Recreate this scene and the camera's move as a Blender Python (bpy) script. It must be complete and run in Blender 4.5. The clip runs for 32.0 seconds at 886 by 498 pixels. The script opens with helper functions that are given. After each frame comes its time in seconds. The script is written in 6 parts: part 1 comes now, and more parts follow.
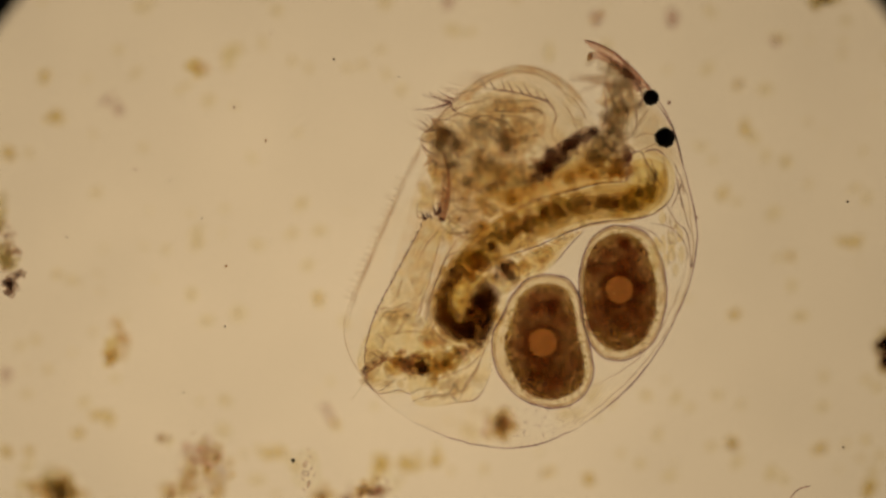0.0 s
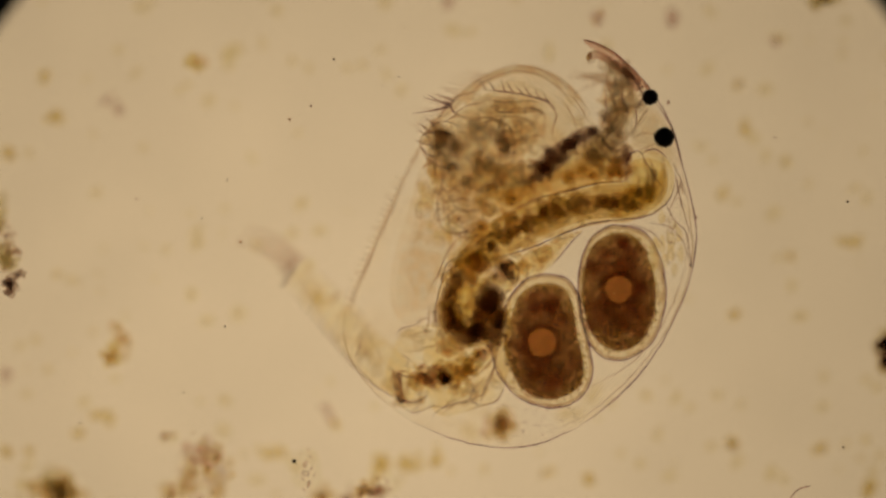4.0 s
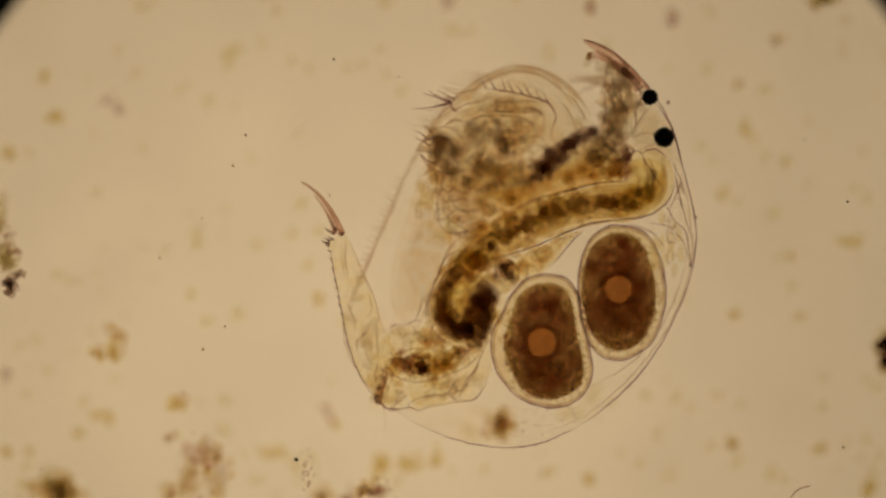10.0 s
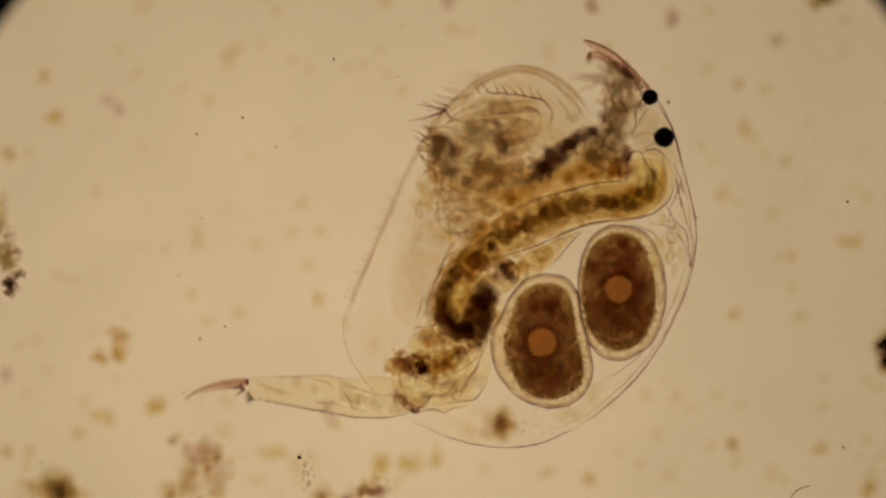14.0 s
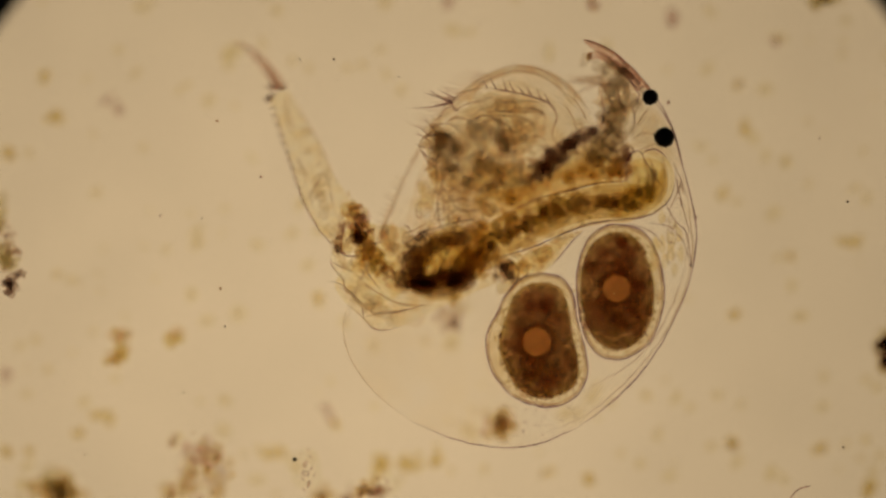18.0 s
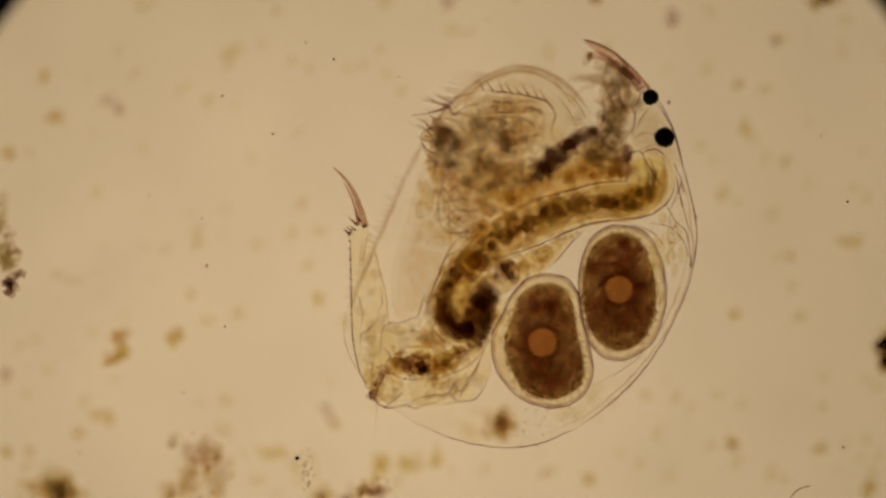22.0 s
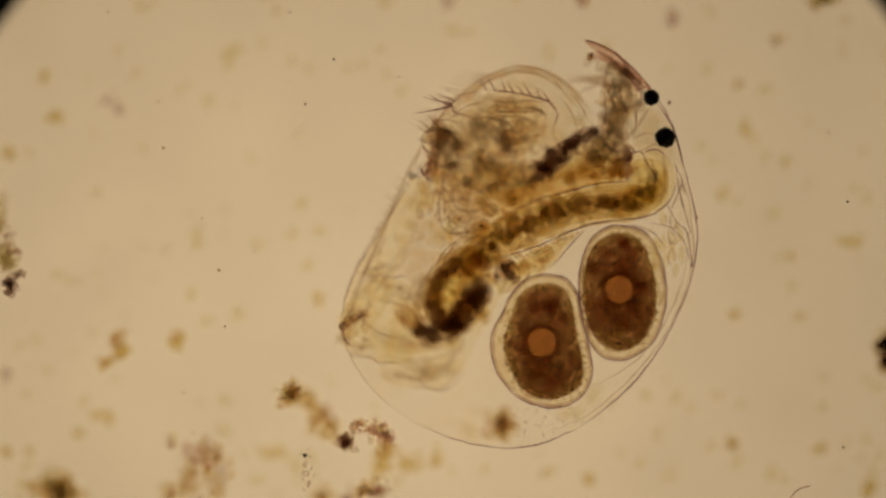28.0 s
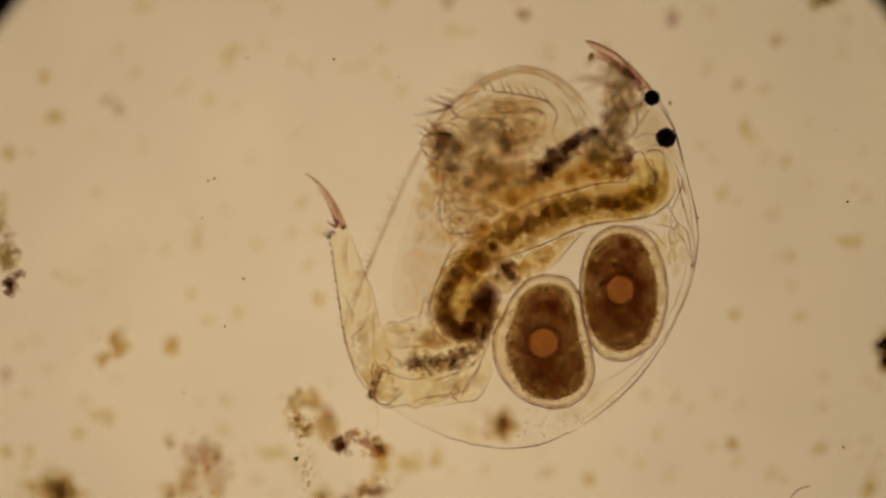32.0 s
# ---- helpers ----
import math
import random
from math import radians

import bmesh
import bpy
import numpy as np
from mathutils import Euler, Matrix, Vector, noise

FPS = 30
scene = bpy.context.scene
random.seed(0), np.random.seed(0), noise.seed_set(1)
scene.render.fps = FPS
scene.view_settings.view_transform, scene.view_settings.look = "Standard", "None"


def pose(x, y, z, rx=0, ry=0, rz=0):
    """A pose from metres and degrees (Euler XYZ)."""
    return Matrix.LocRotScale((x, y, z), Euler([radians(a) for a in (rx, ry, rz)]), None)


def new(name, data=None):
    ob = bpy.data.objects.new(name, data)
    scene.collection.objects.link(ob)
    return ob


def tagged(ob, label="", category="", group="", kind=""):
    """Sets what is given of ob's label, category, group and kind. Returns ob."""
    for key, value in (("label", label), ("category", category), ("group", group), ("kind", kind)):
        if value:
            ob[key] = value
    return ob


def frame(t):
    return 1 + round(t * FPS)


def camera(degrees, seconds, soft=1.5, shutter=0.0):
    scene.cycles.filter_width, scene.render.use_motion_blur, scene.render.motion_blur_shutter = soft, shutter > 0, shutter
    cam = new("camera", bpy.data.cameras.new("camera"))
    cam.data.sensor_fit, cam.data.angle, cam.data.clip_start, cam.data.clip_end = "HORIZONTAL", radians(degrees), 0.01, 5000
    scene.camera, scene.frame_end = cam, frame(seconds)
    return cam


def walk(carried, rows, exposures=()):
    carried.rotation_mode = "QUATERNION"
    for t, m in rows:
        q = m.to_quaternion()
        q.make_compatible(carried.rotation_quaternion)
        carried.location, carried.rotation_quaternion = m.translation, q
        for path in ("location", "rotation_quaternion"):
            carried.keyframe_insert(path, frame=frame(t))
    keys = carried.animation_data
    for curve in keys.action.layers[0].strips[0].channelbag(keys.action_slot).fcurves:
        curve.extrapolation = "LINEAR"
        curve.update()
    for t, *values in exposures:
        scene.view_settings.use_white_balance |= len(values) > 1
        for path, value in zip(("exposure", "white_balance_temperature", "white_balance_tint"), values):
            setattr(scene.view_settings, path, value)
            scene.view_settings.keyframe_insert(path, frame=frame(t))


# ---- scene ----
# A water flea lying on its side on a glass slide, seen down a microscope in transmitted light.
U = 0.001           # metres per drawing unit: the specimen enlarged as the microscope shows it
FOCUS = 160.0       # height of the focal plane over the slide, in units
REACH = 1800.0     # distance from the lens to the focal plane, in units
SECONDS = 32.0

# ---- camera ----
FOV = 2 * math.degrees(math.atan(784.0 / REACH))
cam = camera(FOV, SECONDS, soft=2.7, shutter=0.7)
cam.data.dof.use_dof = True
cam.data.dof.focus_distance = REACH * U
cam.data.dof.aperture_fstop = cam.data.lens * 0.001 / (0.17 * REACH * U)
CAM_POSE = pose(0, 0, (FOCUS + REACH) * U)
walk(cam, [(0.0, CAM_POSE), (SECONDS, CAM_POSE)])

# ---- world and lamp light ----
LAMP_COLOUR = (0.615, 0.438, 0.248)
world = bpy.data.worlds.new("dark_room")
scene.world = world
world.use_nodes = True
world.node_tree.nodes["Background"].inputs["Color"].default_value = (0.5, 0.45, 0.4, 1)
world.node_tree.nodes["Background"].inputs["Strength"].default_value = 0.02
scene.cycles.transparent_max_bounces = 96
scene.cycles.max_bounces = 12


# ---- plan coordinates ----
def at(x, y, z=FOCUS):
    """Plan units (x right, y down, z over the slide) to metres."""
    s = (REACH + FOCUS - z) / REACH
    return Vector(((x - 784.0) * s * U, (441.0 - y) * s * U, z * U))


def curve_pts(pts, closed=False, step=6.0):
    """A smooth line through the given points (tuples of any length)."""
    pts = [np.array(p, float) for p in pts]
    n = len(pts)
    out = []
    for i in range(n if closed else n - 1):
        if closed:
            a, b, c, d = pts[i - 1], pts[i], pts[(i + 1) % n], pts[(i + 2) % n]
        else:
            a, b, c, d = pts[max(i - 1, 0)], pts[i], pts[i + 1], pts[min(i + 2, n - 1)]
        k = max(2, int(np.linalg.norm(c[:2] - b[:2]) / step))
        for j in range(k):
            t = j / k
            out.append(0.5 * (2 * b + (c - a) * t + (2 * a - 5 * b + 4 * c - d) * t * t + (3 * b - a - 3 * c + d) * t ** 3))
    if not closed:
        out.append(pts[-1])
    return out


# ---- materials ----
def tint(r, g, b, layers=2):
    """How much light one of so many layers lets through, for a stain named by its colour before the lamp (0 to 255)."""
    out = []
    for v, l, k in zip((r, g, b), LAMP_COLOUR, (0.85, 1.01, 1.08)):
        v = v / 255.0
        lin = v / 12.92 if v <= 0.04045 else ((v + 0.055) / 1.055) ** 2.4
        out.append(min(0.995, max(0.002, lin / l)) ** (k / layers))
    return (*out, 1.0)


def film(name, c1, c2, size=30.0, fine=0.12, solid=0.03, lo=0.35, hi=0.65, rough=0.45, body=(0.35, 0.25, 0.12), cells=0.0):
    """A clear or stained tissue that lets the lamp's light through: two stains mixed at the given grain, with a finer grain on top."""
    m = bpy.data.materials.new(name)
    m.use_nodes = True
    nt = m.node_tree
    nt.nodes.clear()
    out = nt.nodes.new("ShaderNodeOutputMaterial")
    tc = nt.nodes.new("ShaderNodeTexCoord")
    columns = nt.nodes.new("ShaderNodeVectorMath")
    columns.operation = "MULTIPLY"
    columns.inputs[1].default_value = (1.0, 1.0, 0.2)
    nt.links.new(tc.outputs["Object"], columns.inputs[0])
    n1 = nt.nodes.new("ShaderNodeTexNoise")
    n1.inputs["Scale"].default_value = 1.0 / (size * U)
    n1.inputs["Detail"].default_value = 4.0
    nt.links.new(columns.outputs["Vector"], n1.inputs["Vector"])
    ramp = nt.nodes.new("ShaderNodeValToRGB")
    ramp.color_ramp.elements[0].position, ramp.color_ramp.elements[0].color = lo, c1
    ramp.color_ramp.elements[1].position, ramp.color_ramp.elements[1].color = hi, c2
    nt.links.new(n1.outputs["Fac"], ramp.inputs["Fac"])
    if cells:
        n2 = nt.nodes.new("ShaderNodeTexVoronoi")
        n2.inputs["Scale"].default_value = 1.0 / (cells * U)
        grain = n2.outputs["Distance"]
    else:
        n2 = nt.nodes.new("ShaderNodeTexNoise")
        n2.inputs["Scale"].default_value = 1.0 / (size * 0.22 * U)
        n2.inputs["Detail"].default_value = 2.0
        grain = n2.outputs["Fac"]
    nt.links.new(columns.outputs["Vector"], n2.inputs["Vector"])
    mr = nt.nodes.new("ShaderNodeMapRange")
    mr.inputs["From Min"].default_value, mr.inputs["From Max"].default_value = (0.75, 0.15) if cells else (0.3, 0.7)
    mr.inputs["To Min"].default_value, mr.inputs["To Max"].default_value = 1.0 - fine, 1.0
    nt.links.new(grain, mr.inputs["Value"])
    mul = nt.nodes.new("ShaderNodeMix")
    mul.data_type, mul.blend_type = "RGBA", "MULTIPLY"
    mul.inputs["Factor"].default_value = 1.0
    nt.links.new(ramp.outputs["Color"], mul.inputs["A"])
    nt.links.new(mr.outputs["Result"], mul.inputs["B"])
    tr = nt.nodes.new("ShaderNodeBsdfTransparent")
    nt.links.new(mul.outputs["Result"], tr.inputs["Color"])
    if solid > 0:
        pr = nt.nodes.new("ShaderNodeBsdfPrincipled")
        pr.inputs["Base Color"].default_value = (*body, 1)
        pr.inputs["Roughness"].default_value = rough
        mx = nt.nodes.new("ShaderNodeMixShader")
        mx.inputs["Fac"].default_value = solid
        nt.links.new(tr.outputs["BSDF"], mx.inputs[1])
        nt.links.new(pr.outputs["BSDF"], mx.inputs[2])
        nt.links.new(mx.outputs["Shader"], out.inputs["Surface"])
    else:
        nt.links.new(tr.outputs["BSDF"], out.inputs["Surface"])
    return m


def opaque(name, c1, c2, size=8.0, rough=0.5, metal=0.0):
    m = bpy.data.materials.new(name)
    m.use_nodes = True
    nt = m.node_tree
    pr = nt.nodes["Principled BSDF"]
    tc = nt.nodes.new("ShaderNodeTexCoord")
    n1 = nt.nodes.new("ShaderNodeTexNoise")
    n1.inputs["Scale"].default_value = 1.0 / (size * U)
    nt.links.new(tc.outputs["Object"], n1.inputs["Vector"])
    ramp = nt.nodes.new("ShaderNodeValToRGB")
    ramp.color_ramp.elements[0].position, ramp.color_ramp.elements[0].color = 0.35, (*c1, 1)
    ramp.color_ramp.elements[1].position, ramp.color_ramp.elements[1].color = 0.65, (*c2, 1)
    nt.links.new(n1.outputs["Fac"], ramp.inputs["Fac"])
    nt.links.new(ramp.outputs["Color"], pr.inputs["Base Color"])
    pr.inputs["Roughness"].default_value = rough
    pr.inputs["Metallic"].default_value = metal
    return m


def lamp_glass(name):
    """The frosted lamp glass, brightest off its middle; the glow carries the view's vignette."""
    m = bpy.data.materials.new(name)
    m.use_nodes = True
    nt = m.node_tree
    nt.nodes.clear()
    out = nt.nodes.new("ShaderNodeOutputMaterial")
    em = nt.nodes.new("ShaderNodeEmission")
    tc = nt.nodes.new("ShaderNodeTexCoord")
    ln = nt.nodes.new("ShaderNodeVectorMath")
    ln.operation = "LENGTH"
    nt.links.new(tc.outputs["Object"], ln.inputs[0])
    mr = nt.nodes.new("ShaderNodeMapRange")
    mr.interpolation_type = "SMOOTHSTEP"
    mr.inputs["From Min"].default_value, mr.inputs["From Max"].default_value = 0.0, 1250.0 * U * (REACH + FOCUS + 430) / REACH
    mr.inputs["To Min"].default_value, mr.inputs["To Max"].default_value = 1.0, 0.72
    nt.links.new(ln.outputs["Value"], mr.inputs["Value"])
    em.inputs["Color"].default_value = (*LAMP_COLOUR, 1)
    # faint blotches of out-of-focus particles, put into the glow as noise
    glow_blotches = nt.nodes.new("ShaderNodeTexNoise")
    glow_blotches.inputs["Scale"].default_value = 1.0 / (210 * U)
    glow_blotches.inputs["Detail"].default_value = 3.0
    nt.links.new(tc.outputs["Object"], glow_blotches.inputs["Vector"])
    uneven = nt.nodes.new("ShaderNodeMapRange")
    uneven.inputs["From Min"].default_value, uneven.inputs["From Max"].default_value = 0.3, 0.7
    uneven.inputs["To Min"].default_value, uneven.inputs["To Max"].default_value = 0.985, 1.065
    nt.links.new(glow_blotches.outputs["Fac"], uneven.inputs["Value"])
    glow = nt.nodes.new("ShaderNodeMath")
    glow.operation = "MULTIPLY"
    nt.links.new(mr.outputs["Result"], glow.inputs[0])
    nt.links.new(uneven.outputs["Result"], glow.inputs[1])
    nt.links.new(glow.outputs["Value"], em.inputs["Strength"])
    nt.links.new(em.outputs["Emission"], out.inputs["Surface"])
    return m


def clear_glass(name):
    m = bpy.data.materials.new(name)
    m.use_nodes = True
    nt = m.node_tree
    nt.nodes.clear()
    out = nt.nodes.new("ShaderNodeOutputMaterial")
    tr = nt.nodes.new("ShaderNodeBsdfTransparent")
    tr.inputs["Color"].default_value = (0.995, 0.998, 0.995, 1)
    gl = nt.nodes.new("ShaderNodeBsdfGlossy")
    gl.inputs["Roughness"].default_value = 0.02
    fr = nt.nodes.new("ShaderNodeFresnel")
    fr.inputs["IOR"].default_value = 1.14
    mx = nt.nodes.new("ShaderNodeMixShader")
    nt.links.new(fr.outputs["Fac"], mx.inputs["Fac"])
    nt.links.new(tr.outputs["BSDF"], mx.inputs[1])
    nt.links.new(gl.outputs["BSDF"], mx.inputs[2])
    nt.links.new(mx.outputs["Shader"], out.inputs["Surface"])
    return m


M = {
    "lamp": lamp_glass("frosted_lamp_glass"),
    "glass": clear_glass("slide_glass"),
    "water": clear_glass("clear_water"),
    "metal": opaque("blackened_metal", (0.01, 0.009, 0.008), (0.03, 0.026, 0.022), 60, 0.6, 0.3),
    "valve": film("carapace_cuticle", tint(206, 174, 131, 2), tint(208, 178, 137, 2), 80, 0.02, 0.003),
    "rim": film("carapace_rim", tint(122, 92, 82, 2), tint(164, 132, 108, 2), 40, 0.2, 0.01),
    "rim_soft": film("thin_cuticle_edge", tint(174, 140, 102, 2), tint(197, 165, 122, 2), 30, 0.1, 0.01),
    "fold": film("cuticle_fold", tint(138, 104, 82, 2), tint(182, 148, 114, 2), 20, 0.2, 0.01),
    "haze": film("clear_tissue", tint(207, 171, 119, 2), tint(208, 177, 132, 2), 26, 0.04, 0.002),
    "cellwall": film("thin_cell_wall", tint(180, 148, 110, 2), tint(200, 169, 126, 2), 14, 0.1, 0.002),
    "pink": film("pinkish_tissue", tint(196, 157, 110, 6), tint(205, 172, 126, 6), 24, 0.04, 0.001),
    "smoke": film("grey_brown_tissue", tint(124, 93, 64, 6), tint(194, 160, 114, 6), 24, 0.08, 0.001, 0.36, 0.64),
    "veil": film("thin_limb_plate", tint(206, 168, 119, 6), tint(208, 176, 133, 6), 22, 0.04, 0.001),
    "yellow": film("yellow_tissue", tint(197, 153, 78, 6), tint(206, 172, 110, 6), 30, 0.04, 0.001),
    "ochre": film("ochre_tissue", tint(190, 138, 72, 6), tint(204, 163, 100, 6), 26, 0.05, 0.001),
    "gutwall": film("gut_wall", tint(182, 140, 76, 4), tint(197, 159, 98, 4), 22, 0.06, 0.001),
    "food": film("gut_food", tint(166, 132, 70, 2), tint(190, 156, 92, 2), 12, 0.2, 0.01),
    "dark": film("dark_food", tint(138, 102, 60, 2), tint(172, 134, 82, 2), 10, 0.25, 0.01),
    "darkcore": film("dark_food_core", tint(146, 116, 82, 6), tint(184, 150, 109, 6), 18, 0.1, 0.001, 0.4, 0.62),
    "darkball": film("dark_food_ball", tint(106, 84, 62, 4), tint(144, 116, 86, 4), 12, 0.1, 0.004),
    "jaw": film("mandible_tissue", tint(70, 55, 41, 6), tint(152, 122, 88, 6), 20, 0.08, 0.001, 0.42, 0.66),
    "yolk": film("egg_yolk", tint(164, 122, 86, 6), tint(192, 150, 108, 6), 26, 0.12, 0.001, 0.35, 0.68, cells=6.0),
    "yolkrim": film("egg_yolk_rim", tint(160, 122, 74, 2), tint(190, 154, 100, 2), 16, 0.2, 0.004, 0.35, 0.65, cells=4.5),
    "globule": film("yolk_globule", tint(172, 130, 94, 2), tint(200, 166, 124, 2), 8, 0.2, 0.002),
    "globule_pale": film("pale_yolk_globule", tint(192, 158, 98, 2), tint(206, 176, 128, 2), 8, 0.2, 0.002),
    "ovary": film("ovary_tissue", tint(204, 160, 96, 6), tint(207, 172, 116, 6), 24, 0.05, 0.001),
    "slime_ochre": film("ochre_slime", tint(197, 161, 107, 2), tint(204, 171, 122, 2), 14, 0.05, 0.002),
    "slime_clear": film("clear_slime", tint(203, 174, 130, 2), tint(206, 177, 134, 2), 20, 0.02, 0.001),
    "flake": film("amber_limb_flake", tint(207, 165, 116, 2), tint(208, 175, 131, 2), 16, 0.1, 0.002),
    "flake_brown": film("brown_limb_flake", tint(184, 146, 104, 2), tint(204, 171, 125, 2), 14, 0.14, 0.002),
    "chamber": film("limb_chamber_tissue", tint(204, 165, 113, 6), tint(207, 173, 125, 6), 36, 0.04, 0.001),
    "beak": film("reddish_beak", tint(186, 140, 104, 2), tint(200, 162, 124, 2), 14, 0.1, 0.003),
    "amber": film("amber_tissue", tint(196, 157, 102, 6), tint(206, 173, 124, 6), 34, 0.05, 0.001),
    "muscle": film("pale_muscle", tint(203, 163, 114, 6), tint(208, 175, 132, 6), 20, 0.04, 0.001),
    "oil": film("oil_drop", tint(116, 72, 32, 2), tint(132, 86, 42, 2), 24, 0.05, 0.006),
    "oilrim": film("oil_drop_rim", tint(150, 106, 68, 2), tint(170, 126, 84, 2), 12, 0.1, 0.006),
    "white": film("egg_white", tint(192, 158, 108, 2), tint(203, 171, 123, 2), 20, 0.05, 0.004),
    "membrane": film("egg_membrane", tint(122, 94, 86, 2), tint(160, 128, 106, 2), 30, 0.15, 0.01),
    "eye": opaque("eye_pigment", (0.002, 0.002, 0.004), (0.006, 0.005, 0.008), 6, 0.5),
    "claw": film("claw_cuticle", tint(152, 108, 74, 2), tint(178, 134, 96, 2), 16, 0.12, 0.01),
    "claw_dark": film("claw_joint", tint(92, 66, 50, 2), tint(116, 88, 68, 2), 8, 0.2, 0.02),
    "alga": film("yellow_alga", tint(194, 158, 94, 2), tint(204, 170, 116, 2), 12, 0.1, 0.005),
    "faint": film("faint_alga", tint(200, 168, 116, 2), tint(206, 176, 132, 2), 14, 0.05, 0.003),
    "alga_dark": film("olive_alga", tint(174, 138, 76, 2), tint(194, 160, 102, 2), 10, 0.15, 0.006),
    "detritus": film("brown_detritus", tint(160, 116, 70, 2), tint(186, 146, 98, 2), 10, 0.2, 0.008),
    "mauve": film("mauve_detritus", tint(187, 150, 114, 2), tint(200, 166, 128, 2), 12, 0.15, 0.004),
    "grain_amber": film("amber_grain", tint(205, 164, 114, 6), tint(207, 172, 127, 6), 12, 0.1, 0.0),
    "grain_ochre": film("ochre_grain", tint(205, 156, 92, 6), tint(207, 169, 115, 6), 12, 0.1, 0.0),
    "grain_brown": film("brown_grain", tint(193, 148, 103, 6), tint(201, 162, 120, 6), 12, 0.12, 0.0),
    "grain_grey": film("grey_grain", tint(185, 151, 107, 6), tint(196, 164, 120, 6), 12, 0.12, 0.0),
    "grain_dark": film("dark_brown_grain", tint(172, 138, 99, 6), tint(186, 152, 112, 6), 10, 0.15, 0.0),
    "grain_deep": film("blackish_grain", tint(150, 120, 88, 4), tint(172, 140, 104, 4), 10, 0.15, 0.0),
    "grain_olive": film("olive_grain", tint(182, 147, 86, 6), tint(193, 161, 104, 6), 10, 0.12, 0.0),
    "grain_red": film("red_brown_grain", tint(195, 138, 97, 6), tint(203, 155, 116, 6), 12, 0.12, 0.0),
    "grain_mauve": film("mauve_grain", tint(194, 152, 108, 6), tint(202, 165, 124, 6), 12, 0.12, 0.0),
    "soot": film("black_speck", tint(40, 28, 16, 2), tint(70, 52, 32, 2), 6, 0.2, 0.05),
}


# ---- mesh helpers ----
def mesh_of(bm, name, mat):
    me = bpy.data.meshes.new(name)
    bm.to_mesh(me)
    bm.free()
    me.materials.append(M[mat])
    for p in me.polygons:
        p.use_smooth = True
    return me


def part(name, bm, mat, parent, label="", origin=None):
    """Links a bmesh as one mesh object under a thing or a part."""
    ob = new(name, mesh_of(bm, name, mat))
    ob.parent = parent
    if origin is not None:
        ob.location = origin
    if label:
        tagged(ob, label)
    return ob


def add_tube(bm, pts, radius, o, sides=6, closed=False, smooth=True, step=6.0):
    """A round strand through points (x, y, z), with one radius or a function of the way along it (0 to 1)."""
    if smooth:
        pts = curve_pts(pts, closed, step)
    n = len(pts)
    ring = []
    for i, p in enumerate(pts):
        a = pts[(i - 1) % n] if closed or i else pts[0]
        b = pts[(i + 1) % n] if closed or i < n - 1 else pts[-1]
        d = np.array(b[:2]) - np.array(a[:2])
        d = d / (np.linalg.norm(d) + 1e-9)
        r = radius(i / max(1, n - 1)) if callable(radius) else radius
        vs = []
        for k in range(sides):
            t = 2 * math.pi * k / sides
            vs.append(bm.verts.new(at(p[0] - d[1] * r * math.cos(t), p[1] + d[0] * r * math.cos(t), p[2] + r * math.sin(t)) - o))
        ring.append(vs)
    for i in range(n if closed else n - 1):
        a, b = ring[i], ring[(i + 1) % n]
        for k in range(sides):
            bm.faces.new((a[k], a[(k + 1) % sides], b[(k + 1) % sides], b[k]))
    if not closed:
        bm.faces.new(ring[0][::-1])
        bm.faces.new(ring[-1])
    return bm


def add_soft(bm, outline, z, th, o, seed=0, **kw):
    """Three nested lens-shaped layers, so that a body is denser where it is thicker."""
    cx, cy = sum(p[0] for p in outline) / len(outline), sum(p[1] for p in outline) / len(outline)
    rnd = random.Random(seed * 31 + int(cx))
    for f in (1.0, 0.82, 0.62):
        jit = 0.0 if f == 1.0 else 0.07
        ol = []
        for x, y in outline:
            g = f + rnd.uniform(-jit, jit)
            ol.append((cx + (x - cx) * g, cy + (y - cy) * g))
        add_pillow(bm, ol, z, th * f, o, seed=seed, **kw)
    return bm


def add_soft_tube(bm, pts, radius, o, sides=8, **kw):
    for f in (1.0, 0.8, 0.58):
        add_tube(bm, pts, (lambda t, f=f: radius(t) * f) if callable(radius) else radius * f, o, sides=sides, **kw)
    return bm


def add_pillow(bm, outline, z, th, o, rings=4, step=10.0, wobble=0.0, seed=0, power=0.5):
    """A closed lens-shaped body inside an outline."""
    pts = curve_pts(outline, True, step)
    c = sum(pts) / len(pts)
    fs = [math.cos(math.pi / 2 * k / rings) for k in range(rings)]
    n = len(pts)

    def ring(f, side):
        out = []
        for p in pts:
            x, y = c[:2] + (p[:2] - c[:2]) * f
            h = th * max(0.0, 1 - f * f) ** power
            if wobble:
                h *= 1 + wobble * noise.noise((x * 0.05, y * 0.05, seed + side))
            out.append(bm.verts.new(at(x, y, z + side * h) - o))
        return out

    edge = ring(1.0, 1)
    for side in (1, -1):
        prev = edge
        for f in fs[1:]:
            cur = ring(f, side)
            for i in range(n):
                q = (prev[i], prev[(i + 1) % n], cur[(i + 1) % n], cur[i])
                bm.faces.new(q if side < 0 else q[::-1])
            prev = cur
        top = bm.verts.new(at(c[0], c[1], z + side * th) - o)
        for i in range(n):
            q = (prev[i], prev[(i + 1) % n], top)
            bm.faces.new(q if side < 0 else q[::-1])
    return bm


